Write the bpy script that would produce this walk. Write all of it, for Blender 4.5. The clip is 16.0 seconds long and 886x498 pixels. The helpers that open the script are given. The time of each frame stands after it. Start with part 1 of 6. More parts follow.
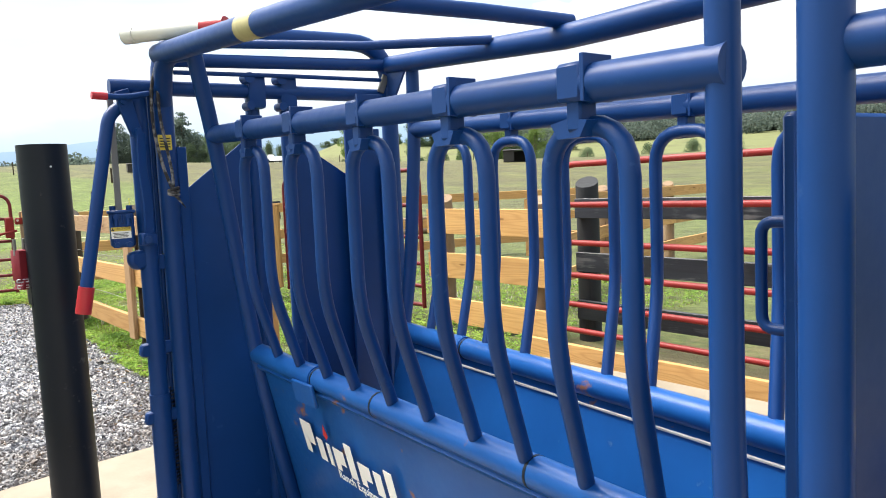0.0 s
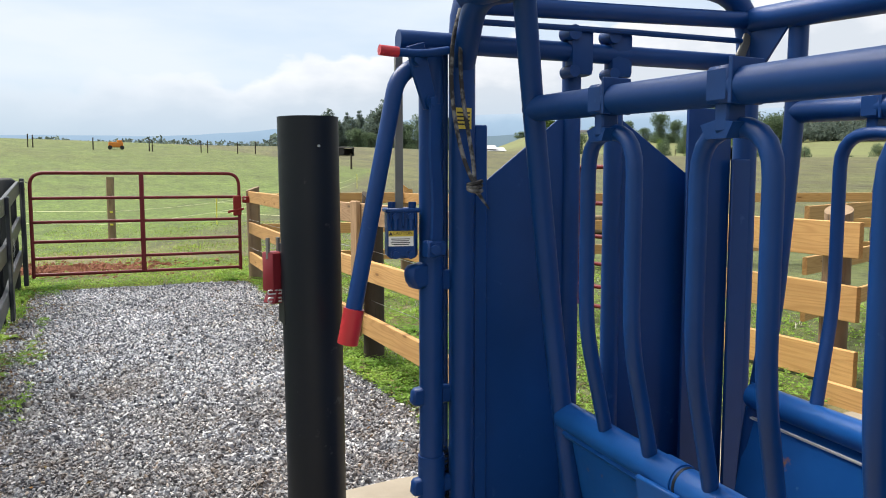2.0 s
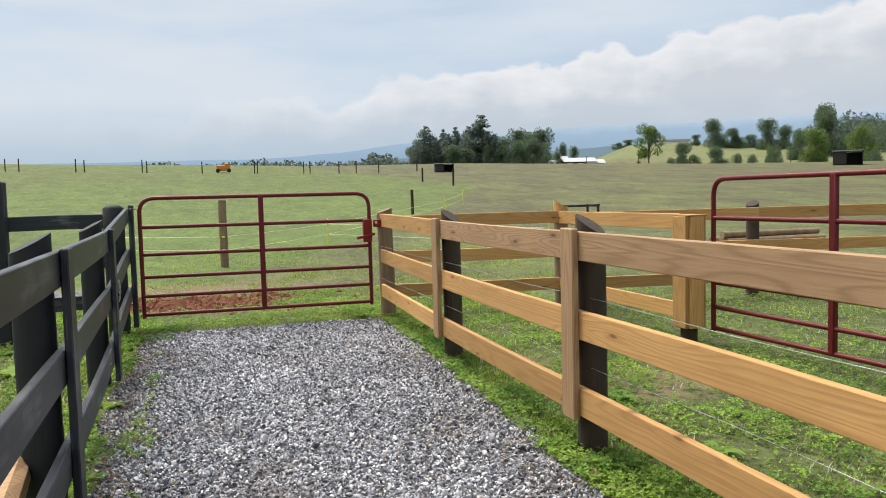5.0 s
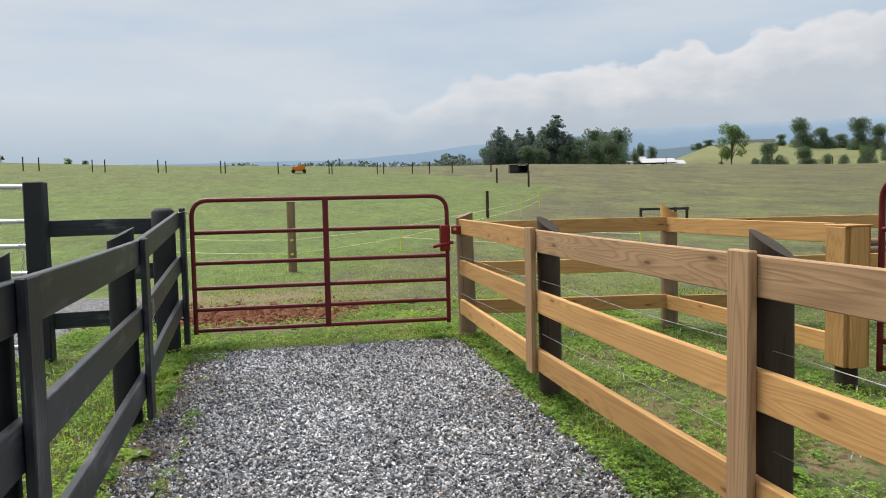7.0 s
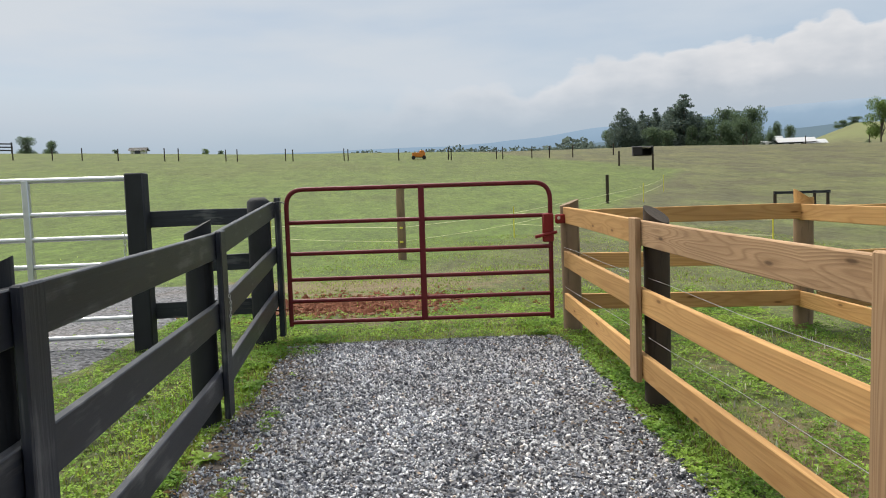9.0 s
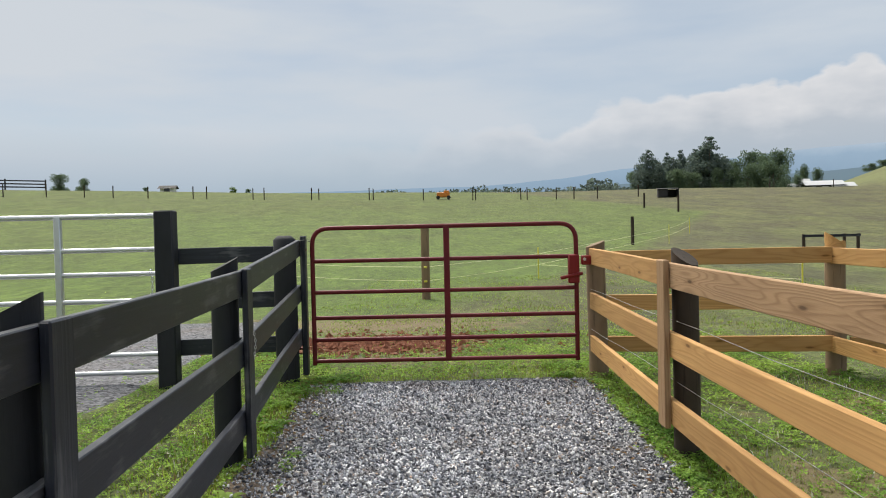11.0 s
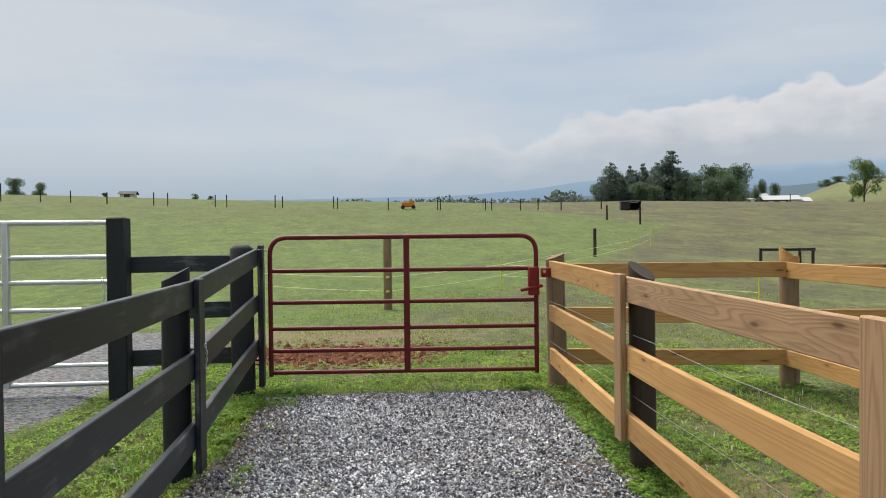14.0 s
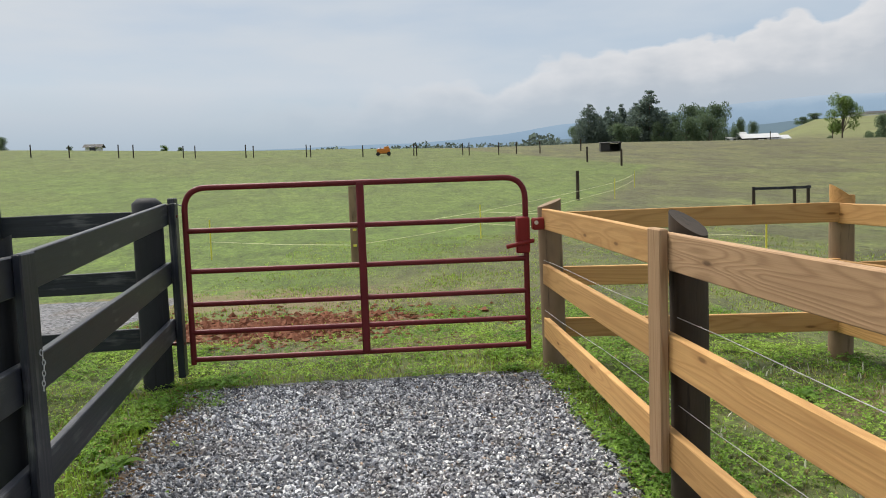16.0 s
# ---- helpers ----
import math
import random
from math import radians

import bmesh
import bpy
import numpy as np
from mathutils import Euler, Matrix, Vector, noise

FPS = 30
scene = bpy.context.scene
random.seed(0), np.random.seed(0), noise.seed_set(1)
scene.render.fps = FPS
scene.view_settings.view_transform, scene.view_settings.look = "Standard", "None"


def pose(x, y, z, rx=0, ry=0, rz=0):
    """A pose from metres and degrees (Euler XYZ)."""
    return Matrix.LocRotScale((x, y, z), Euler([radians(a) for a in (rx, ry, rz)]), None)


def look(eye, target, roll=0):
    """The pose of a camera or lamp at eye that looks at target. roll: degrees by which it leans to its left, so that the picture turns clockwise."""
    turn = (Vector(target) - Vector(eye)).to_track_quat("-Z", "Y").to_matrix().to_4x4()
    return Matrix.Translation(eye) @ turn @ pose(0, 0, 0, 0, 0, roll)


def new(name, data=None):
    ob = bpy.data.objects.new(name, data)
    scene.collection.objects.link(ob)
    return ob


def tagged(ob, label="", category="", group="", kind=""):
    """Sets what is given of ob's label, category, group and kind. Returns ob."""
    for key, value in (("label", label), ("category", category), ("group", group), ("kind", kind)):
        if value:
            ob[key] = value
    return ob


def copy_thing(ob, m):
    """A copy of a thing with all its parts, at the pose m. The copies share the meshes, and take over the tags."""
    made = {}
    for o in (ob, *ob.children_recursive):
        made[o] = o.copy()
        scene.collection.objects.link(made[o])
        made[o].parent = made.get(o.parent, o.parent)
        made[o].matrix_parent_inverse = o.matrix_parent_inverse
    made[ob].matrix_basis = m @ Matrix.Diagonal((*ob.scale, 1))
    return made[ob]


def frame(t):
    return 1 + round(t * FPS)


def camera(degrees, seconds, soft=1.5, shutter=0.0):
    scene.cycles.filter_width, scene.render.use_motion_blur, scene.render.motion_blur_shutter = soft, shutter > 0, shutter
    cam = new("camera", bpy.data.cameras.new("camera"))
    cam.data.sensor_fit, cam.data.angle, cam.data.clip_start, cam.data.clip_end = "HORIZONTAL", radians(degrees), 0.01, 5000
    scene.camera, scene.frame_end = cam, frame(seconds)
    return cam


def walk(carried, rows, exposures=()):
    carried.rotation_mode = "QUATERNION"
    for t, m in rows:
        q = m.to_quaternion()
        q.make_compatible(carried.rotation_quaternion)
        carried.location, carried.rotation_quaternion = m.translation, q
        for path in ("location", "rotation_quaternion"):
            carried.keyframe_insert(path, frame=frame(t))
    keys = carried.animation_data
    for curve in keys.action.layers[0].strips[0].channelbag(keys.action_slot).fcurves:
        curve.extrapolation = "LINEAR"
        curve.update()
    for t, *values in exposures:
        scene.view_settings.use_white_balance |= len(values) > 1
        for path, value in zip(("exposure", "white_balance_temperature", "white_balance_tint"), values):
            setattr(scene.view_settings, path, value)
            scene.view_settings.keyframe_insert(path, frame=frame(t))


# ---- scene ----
cam = camera(60.5, 16.0, soft=1.0)
PATH = [
    (0, (0.107, 0.282, 1.284), (1.347, 1.842, 1.114), -2.6),
    (0.5, (0.11, 0.442, 1.281), (1.226, 2.087, 1.064), -1.6),
    (1, (0.115, 0.637, 1.282), (1.131, 2.345, 1.057), -0.7),
    (1.5, (0.14, 0.873, 1.279), (1.059, 2.638, 1.078), -0.1),
    (2, (0.166, 1.185, 1.316), (0.991, 2.998, 1.134), 0.0),
    (2.5, (0.124, 1.54, 1.318), (0.86, 3.392, 1.147), -0.3),
    (3, (0.097, 1.85, 1.345), (0.763, 3.729, 1.178), -0.7),
    (3.5, (0.111, 2.158, 1.340), (0.735, 4.051, 1.175), -1.1),
    (6, (0.092, 3.447, 1.349), (0.645, 5.365, 1.226), -1.5),
    (6.5, (0.141, 3.745, 1.374), (0.63, 5.681, 1.249), -1.3),
    (7, (0.273, 4.01, 1.365), (0.684, 5.962, 1.233), -1.2),
    (7.5, (0.395, 4.223, 1.37), (0.706, 6.194, 1.225), -1.1),
    (8, (0.427, 4.353, 1.366), (0.65, 6.334, 1.208), -1.2),
    (8.5, (0.499, 4.399, 1.371), (0.65, 6.386, 1.204), -1.4),
    (9, (0.531, 4.405, 1.38), (0.626, 6.396, 1.217), -1.8),
    (9.5, (0.536, 4.422, 1.375), (0.588, 6.416, 1.234), -1.8),
    (10, (0.527, 4.426, 1.375), (0.551, 6.423, 1.265), -1.5),
    (12.5, (0.518, 4.418, 1.393), (0.6, 6.416, 1.372), -0.8),
    (13, (0.522, 4.422, 1.387), (0.621, 6.419, 1.366), -0.8),
    (13.5, (0.524, 4.424, 1.39), (0.636, 6.421, 1.366), -0.7),
    (14, (0.564, 4.465, 1.392), (0.693, 6.46, 1.359), -0.6),
    (14.5, (0.611, 4.633, 1.353), (0.761, 6.627, 1.3), -0.7),
    (15, (0.582, 5.03, 1.358), (0.756, 7.02, 1.268), -1.0),
    (15.5, (0.666, 5.466, 1.34), (0.853, 7.453, 1.204), -1.5),
    (16, (0.76, 5.913, 1.373), (0.94, 7.897, 1.199), -2.0),
]
walk(cam, [(t, look(eye, target, roll)) for t, eye, target, roll in PATH],
     exposures=[(0.0, 1.38), (1.0, 1.12), (2.0, 0.92), (3.5, 0.78), (6.0, 0.52), (10.0, 0.42), (12.5, 0.34), (16.0, 0.41)])


# ---- light ----
SUN_EL, SUN_AZ = 60.0, -28.0          # degrees; azimuth from +y towards +x
sun = new("sun", bpy.data.lights.new("sun", "SUN"))
sun.data.energy, sun.data.angle, sun.data.color = 4.3, radians(40), (1.0, 0.94, 0.84)
sun.matrix_basis = look((200 * math.sin(radians(SUN_AZ)), 200 * math.cos(radians(SUN_AZ)), 200 * math.tan(radians(SUN_EL))), (0, 0, 0))


def make_world():
    """Sky with a veil of high cloud and a bank of cumulus lying along the far hills."""
    w = bpy.data.worlds.new("sky")
    scene.world = w
    w.use_nodes = True
    nt = w.node_tree
    nt.nodes.clear()
    N, L = nt.nodes.new, nt.links.new

    def math_node(op, a, b=None, c=None, clamp=False):
        n = N("ShaderNodeMath")
        n.operation, n.use_clamp = op, clamp
        for k, v in enumerate((a, b, c)):
            if v is None:
                continue
            if isinstance(v, bpy.types.NodeSocket):
                L(v, n.inputs[k])
            else:
                n.inputs[k].default_value = v
        return n.outputs[0]

    def mix(f, a, b):
        n = N("ShaderNodeMix")
        n.data_type = "RGBA"
        for k, v in ((0, f), (6, a), (7, b)):
            if isinstance(v, bpy.types.NodeSocket):
                L(v, n.inputs[k])
            else:
                n.inputs[k].default_value = v
        return n.outputs[2]

    def noise_tex(vec, scale, detail, rough=0.55):
        n = N("ShaderNodeTexNoise")
        n.inputs["Scale"].default_value, n.inputs["Detail"].default_value = scale, detail
        n.inputs["Roughness"].default_value = rough
        L(vec, n.inputs["Vector"])
        return n.outputs["Fac"]

    tc = N("ShaderNodeTexCoord")
    sep = N("ShaderNodeSeparateXYZ")
    L(tc.outputs["Generated"], sep.inputs[0])
    x, y, z = sep.outputs
    el = math_node("ARCSINE", z)                      # elevation, radians
    az = math_node("ARCTAN2", x, y)                   # 0 along +y, positive to +x
    flat = N("ShaderNodeCombineXYZ")
    L(az, flat.inputs[0])
    L(math_node("MULTIPLY", el, 2.2), flat.inputs[1])
    stretched = N("ShaderNodeCombineXYZ")
    L(math_node("MULTIPLY", az, 0.8), stretched.inputs[0])
    L(math_node("MULTIPLY", el, 3.5), stretched.inputs[1])
    veil = noise_tex(stretched.outputs[0], 3.0, 6, 0.5)
    fine = noise_tex(flat.outputs[0], 5.5, 5, 0.5)
    bumps = noise_tex(flat.outputs[0], 13.0, 4, 0.5)
    sky = N("ShaderNodeTexSky")
    sky.sky_type, sky.sun_disc = "NISHITA", False
    sky.sun_elevation, sky.sun_rotation = radians(SUN_EL), radians(SUN_AZ)
    blue = N("ShaderNodeVectorMath")
    blue.operation = "SCALE"
    L(sky.outputs[0], blue.inputs[0])
    blue.inputs[3].default_value = 0.11
    # high veil: pale grey, thinner in a band ahead
    veil_f = math_node("MULTIPLY_ADD", veil, 2.2, -0.42, clamp=True)
    to_sun = math_node("MULTIPLY_ADD", math_node("SUBTRACT", az, -0.45), -0.35, 0.5, clamp=True)
    veil_f = math_node("ADD", veil_f, math_node("MULTIPLY", to_sun, 0.50), clamp=True)
    base = mix(veil_f, blue.outputs[0], (0.80, 0.82, 0.845, 1))
    base = mix(math_node("MULTIPLY_ADD", to_sun, -0.5, 0.50, clamp=True), base, (0.47, 0.62, 0.79, 1))
    # cumulus bank: its upper edge climbs towards +x
    top = math_node("MULTIPLY_ADD", az, 0.112, 0.119)
    # rounded heads of the cumulus, wide ones with smaller ones on them
    def domes(scale, shift):
        v = N("ShaderNodeTexVoronoi")
        v.voronoi_dimensions, v.feature = "1D", "F1"
        v.inputs["Randomness"].default_value = 0.75
        L(math_node("MULTIPLY_ADD", az, scale, shift), v.inputs["W"])
        v.inputs["Scale"].default_value = 1.0
        d = v.outputs["Distance"]
        return math_node("SUBTRACT", 0.25, math_node("MULTIPLY", d, d))
    top = math_node("ADD", top, math_node("MULTIPLY", domes(10.0, 0.35), 0.034))
    top = math_node("ADD", top, math_node("MULTIPLY", domes(23.0, 2.3), 0.022))
    top = math_node("ADD", top, math_node("MULTIPLY", math_node("SUBTRACT", bumps, 0.5), 0.060))
    top = math_node("ADD", top, math_node("MULTIPLY", math_node("SUBTRACT", fine, 0.5), 0.03))
    top = math_node("SUBTRACT", top, 0.006)
    soft = math_node("MULTIPLY_ADD", math_node("MULTIPLY_ADD", az, 3.2, 0.0, clamp=True), 90.0, 40.0)
    edge = math_node("MULTIPLY", math_node("SUBTRACT", top, el), soft, clamp=True)
    edge = math_node("MULTIPLY", edge, math_node("MULTIPLY_ADD", az, 1.3, 0.48, clamp=True))
    depth = math_node("MULTIPLY", math_node("SUBTRACT", top, el), 17.0, clamp=True)
    depth = math_node("ADD", depth, math_node("MULTIPLY", math_node("SUBTRACT", bumps, 0.5), 0.9), clamp=True)
    body = mix(depth, (0.86, 0.865, 0.885, 1), (0.60, 0.645, 0.705, 1))
    col = mix(edge, base, body)
    # haze towards the horizon
    low = math_node("SUBTRACT", 1.0, math_node("MULTIPLY", math_node("SUBTRACT", el, 0.035), 11.0, clamp=True), clamp=True)
    col = mix(math_node("MULTIPLY", low, 0.85), col, (0.40, 0.52, 0.64, 1))
    bg = N("ShaderNodeBackground")
    bg.inputs[1].default_value = 0.66
    L(col, bg.inputs[0])
    out = N("ShaderNodeOutputWorld")
    L(bg.outputs[0], out.inputs[0])


make_world()


# ---- materials ----
class Mat:
    """A small node-graph builder round one Principled surface."""

    def __init__(self, name, rough=0.6, metal=0.0):
        self.m = bpy.data.materials.new(name)
        self.m.use_nodes = True
        self.t = self.m.node_tree
        self.b = self.t.nodes["Principled BSDF"]
        self.b.inputs["Roughness"].default_value = rough
        self.b.inputs["Metallic"].default_value = metal
        self.tc = self.t.nodes.new("ShaderNodeTexCoord")
        self.oi = self.t.nodes.new("ShaderNodeObjectInfo")

    def link(self, v, sock):
        if isinstance(v, bpy.types.NodeSocket):
            self.t.links.new(v, sock)
        else:
            sock.default_value = v

    def coord(self, scale=(1, 1, 1), world=False, jitter=0.0):
        if world:
            v = self.t.nodes.new("ShaderNodeNewGeometry").outputs["Position"]
        else:
            v = self.tc.outputs["Object"]
        mp = self.t.nodes.new("ShaderNodeMapping")
        mp.inputs["Scale"].default_value = scale
        self.link(v, mp.inputs["Vector"])
        if jitter:
            k = self.mathn("MULTIPLY", self.oi.outputs["Random"], jitter)
            c = self.t.nodes.new("ShaderNodeCombineXYZ")
            for i in range(3):
                self.link(k, c.inputs[i])
            self.link(c.outputs[0], mp.inputs["Location"])
        return mp.outputs[0]

    def noise(self, vec, scale, detail=4, rough=0.55, distort=0.0):
        n = self.t.nodes.new("ShaderNodeTexNoise")
        n.inputs["Scale"].default_value, n.inputs["Detail"].default_value = scale, detail
        n.inputs["Roughness"].default_value, n.inputs["Distortion"].default_value = rough, distort
        self.link(vec, n.inputs["Vector"])
        return n.outputs["Fac"]

    def voronoi(self, vec, scale, feature="F1", out="Distance"):
        n = self.t.nodes.new("ShaderNodeTexVoronoi")
        n.feature = feature
        n.inputs["Scale"].default_value = scale
        self.link(vec, n.inputs["Vector"])
        return n.outputs[out]

    def mathn(self, op, a, b=None, clamp=False):
        n = self.t.nodes.new("ShaderNodeMath")
        n.operation, n.use_clamp = op, clamp
        for k, v in enumerate((a, b)):
            if v is not None:
                self.link(v, n.inputs[k])
        return n.outputs[0]

    def ramp(self, f, *stops):
        n = self.t.nodes.new("ShaderNodeValToRGB")
        els = n.color_ramp.elements
        while len(els) < len(stops):
            els.new(0.5)
        for e, (p, c) in zip(els, stops):
            e.position, e.color = p, (*c, 1) if len(c) == 3 else c
        self.link(f, n.inputs[0])
        return n.outputs[0]

    def mix(self, f, a, b, mode="MIX"):
        n = self.t.nodes.new("ShaderNodeMix")
        n.data_type, n.blend_type = "RGBA", mode
        for k, v in ((0, f), (6, a), (7, b)):
            self.link((*v, 1) if isinstance(v, tuple) and len(v) == 3 else v, n.inputs[k])
        return n.outputs[2]

    def color(self, c):
        self.link((*c, 1) if isinstance(c, tuple) and len(c) == 3 else c, self.b.inputs["Base Color"])
        return self

    def rough(self, v):
        self.link(v, self.b.inputs["Roughness"])
        return self

    def bump(self, h, strength=0.3, dist=0.01):
        n = self.t.nodes.new("ShaderNodeBump")
        n.inputs["Strength"].default_value, n.inputs["Distance"].default_value = strength, dist
        self.link(h, n.inputs["Height"])
        self.link(n.outputs[0], self.b.inputs["Normal"])
        return self


def grey(v):
    return (v, v, v)


def painted_steel(name, base, dark, rough=0.38, rust=0.0, scuff=(0.35, 0.4, 0.5)):
    k = Mat(name, rough)
    k.b.inputs["Specular IOR Level"].default_value = 0.26
    v = k.coord()
    big, small = k.noise(v, 3.0, 4), k.noise(v, 38.0, 5)
    c = k.mix(k.ramp(big, (0.35, grey(0)), (0.7, grey(1))), base, dark)
    chips = k.ramp(k.mathn("MULTIPLY", small, k.noise(v, 9.0, 3)), (0.40, grey(0)), (0.46, grey(1)))
    c = k.mix(k.mathn("MULTIPLY", chips, 0.25), c, scuff)
    if rust:
        r = k.ramp(k.noise(v, 6.5, 6, 0.65), (0.66 - rust, grey(0)), (0.72 - rust, grey(1)))
        c = k.mix(r, c, k.mix(small, (0.16, 0.06, 0.025), (0.32, 0.15, 0.07)))
    k.color(c)
    k.rough(k.mathn("ADD", k.mathn("MULTIPLY", small, 0.22), rough - 0.1))
    return k.bump(small, 0.06, 0.004).m


def lumber(name, a, b, c, knots=True, rough=0.72, wear=None, ring=0.62, lines=58.0):
    """Sawn boards: grain along local x, cathedral figure that swells round knots, stains, and wear along the edges."""
    k = Mat(name, rough)
    k.b.inputs["Specular IOR Level"].default_value = 0.3 if knots else 0.32
    v = k.coord((0.22, 5.0, 5.0), jitter=23.0)
    fig = k.noise(v, 1.5, 2, 0.35, 0.2)
    kd = None
    if knots:
        sp = k.t.nodes.new("ShaderNodeSeparateXYZ")
        k.link(k.coord((1.5, 1.0, 6.0), jitter=31.0), sp.inputs[0])
        cb = k.t.nodes.new("ShaderNodeCombineXYZ")
        k.link(sp.outputs[0], cb.inputs[0])
        k.link(sp.outputs[2], cb.inputs[1])
        vn = k.t.nodes.new("ShaderNodeTexVoronoi")
        vn.voronoi_dimensions = "2D"
        vn.inputs["Scale"].default_value = 0.72
        k.link(cb.outputs[0], vn.inputs["Vector"])
        kd = vn.outputs["Distance"]
        fig = k.mathn("ADD", fig, k.mathn("MULTIPLY", k.ramp(kd, (0.05, grey(1)), (0.42, grey(0))), 0.12))
    n = k.t.nodes.new("ShaderNodeMath")
    n.operation = "SINE"
    k.link(k.mathn("MULTIPLY", fig, lines), n.inputs[0])
    rings = k.mathn("ADD", k.mathn("MULTIPLY", n.outputs[0], 0.5), 0.5)
    fib = k.noise(k.coord((3.0, 120.0, 120.0), jitter=7.0), 1.0, 4, 0.6)
    stain = k.noise(k.coord((0.9, 2.5, 2.5), jitter=11.0), 1.6, 4)
    col = k.mix(k.ramp(stain, (0.3, grey(0)), (0.72, grey(1))), a, b)
    col = k.mix(k.mathn("MULTIPLY", k.mathn("POWER", rings, 3.0), ring * 0.85 if knots else 0.3), col, c)
    col = k.mix(k.mathn("MULTIPLY", k.ramp(fib, (0.38, grey(0)), (0.66, grey(1))), 0.34), col, tuple(x * 0.55 for x in a))
    if knots:
        spot = k.ramp(kd, (0.022, grey(1)), (0.050, grey(0)))
        halo = k.ramp(kd, (0.04, grey(1)), (0.13, grey(0)))
        col = k.mix(k.mathn("MULTIPLY", halo, 0.32), col, c)
        col = k.mix(k.mathn("MULTIPLY", spot, 0.70), col, tuple(x * 0.32 for x in c))
    if wear:
        w = k.ramp(k.mathn("MULTIPLY", k.noise(k.coord((1.2, 30, 14), jitter=9.0), 1.4, 6, 0.7), k.noise(k.coord(jitter=3.0), 3.2, 3)), (0.285, grey(0)), (0.37, grey(1)))
        col = k.mix(k.mathn("MULTIPLY", w, 0.50), col, wear)
    tint = k.ramp(k.oi.outputs["Random"], (0.0, grey(0.80)), (1.0, grey(1.12)))
    col = k.mix(1.0, col, tint, "MULTIPLY")
    k.color(col)
    return k.bump(k.mathn("ADD", k.mathn("MULTIPLY", rings, 0.4), fib), 0.25, 0.003).m


def weathered_post(name, a, b, rough=0.85):
    k = Mat(name, rough)
    v = k.coord((30, 30, 2.2), jitter=17.0)
    f, g = k.noise(v, 1.0, 5, 0.65), k.noise(k.coord((3, 3, 1.4), jitter=5.0), 1.8, 4)
    cr = k.ramp(f, (0.32, grey(1)), (0.43, grey(0)))
    c = k.mix(k.ramp(g, (0.3, grey(0)), (0.7, grey(1))), a, b)
    c = k.mix(k.mathn("MULTIPLY", cr, 0.7), c, tuple(x * 0.3 for x in a))
    k.color(c)
    return k.bump(f, 0.6, 0.006).m


def plain(name, c, rough=0.6, metal=0.0, var=0.12):
    k = Mat(name, rough, metal)
    f = k.noise(k.coord(), 14.0, 5)
    k.color(k.mix(f, tuple(x * (1 - var) for x in c), tuple(min(1, x * (1 + var)) for x in c)))
    return k.bump(f, 0.08, 0.003).m


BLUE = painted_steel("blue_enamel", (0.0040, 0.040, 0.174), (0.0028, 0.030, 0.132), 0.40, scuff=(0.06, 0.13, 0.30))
# same enamel as BLUE, lightened for light on panels and lower rails, plus rust
BLUE_LIT_WORN = painted_steel("blue_enamel_lit_worn", (0.0090, 0.085, 0.320), (0.0065, 0.062, 0.245), 0.34, rust=0.030, scuff=(0.20, 0.29, 0.45))
RED_STEEL = painted_steel("red_enamel", (0.135, 0.014, 0.018), (0.105, 0.010, 0.014), 0.42, scuff=(0.26, 0.10, 0.09))
BRIGHT_RED = painted_steel("bright_red_enamel", (0.235, 0.020, 0.020), (0.18, 0.015, 0.016), 0.45, scuff=(0.4, 0.2, 0.17))
LATCH_RED = painted_steel("maroon_enamel", (0.190, 0.020, 0.030), (0.14, 0.014, 0.022), 0.42, scuff=(0.4, 0.2, 0.17))
LIT_BARE_EDGE = plain("lit_bare_steel_edge", (0.50, 0.53, 0.56), 0.45, 0.3)
GRIP_RED = plain("red_vinyl", (0.42, 0.02, 0.03), 0.4)
PIPE_BLACK = painted_steel("black_painted_pipe", (0.0045, 0.0075, 0.014), (0.008, 0.0115, 0.019), 0.45, scuff=(0.16, 0.16, 0.16))
GALV = plain("galvanised_steel", (0.58, 0.60, 0.62), 0.38, 0.85)
GREY_BAR = plain("grey_flat_bar", (0.20, 0.20, 0.19), 0.5, 0.4)
WHITE_TUBE = plain("white_tube", (0.62, 0.62, 0.58), 0.5)
BOARD = lumber("treated_pine", (0.60, 0.350, 0.135), (0.50, 0.285, 0.108), (0.32, 0.140, 0.040), ring=0.45, lines=84.0)
BOARD_GREY = lumber("greying_pine", (0.47, 0.300, 0.165), (0.39, 0.245, 0.135), (0.16, 0.080, 0.033), ring=0.50, lines=135.0)
BOARD_BLACK = lumber("black_stained_board", (0.0185, 0.0215, 0.0305), (0.0320, 0.0360, 0.0480), (0.011, 0.013, 0.019), knots=False, rough=0.42, wear=(0.17, 0.17, 0.175))
POST_BLACK = weathered_post("black_stained_post", (0.008, 0.0095, 0.013), (0.015, 0.017, 0.022), 0.75)
POST_BROWN = weathered_post("weathered_locust_post", (0.175, 0.115, 0.068), (0.275, 0.190, 0.115))
POST_DARK = weathered_post("dark_creosote_post", (0.030, 0.021, 0.014), (0.064, 0.045, 0.030))
LABEL_YELLOW = plain("yellow_label", (0.62, 0.48, 0.06), 0.5, var=0.04)
LABEL_FADED = plain("faded_yellow_label", (0.34, 0.31, 0.15), 0.6, var=0.5)
LABEL_WHITE = plain("white_label", (0.78, 0.78, 0.76), 0.5, var=0.03)
INK = plain("black_ink", (0.015, 0.015, 0.015), 0.6)
EMBLEM_RED = plain("red_print", (0.55, 0.03, 0.03), 0.5)
YELLOW_PLASTIC = plain("yellow_plastic", (0.75, 0.68, 0.08), 0.5)
TAPE = plain("pale_fence_tape", (0.72, 0.70, 0.42), 0.6)
WIRE = plain("galvanised_wire", (0.42, 0.42, 0.42), 0.4, 0.7)
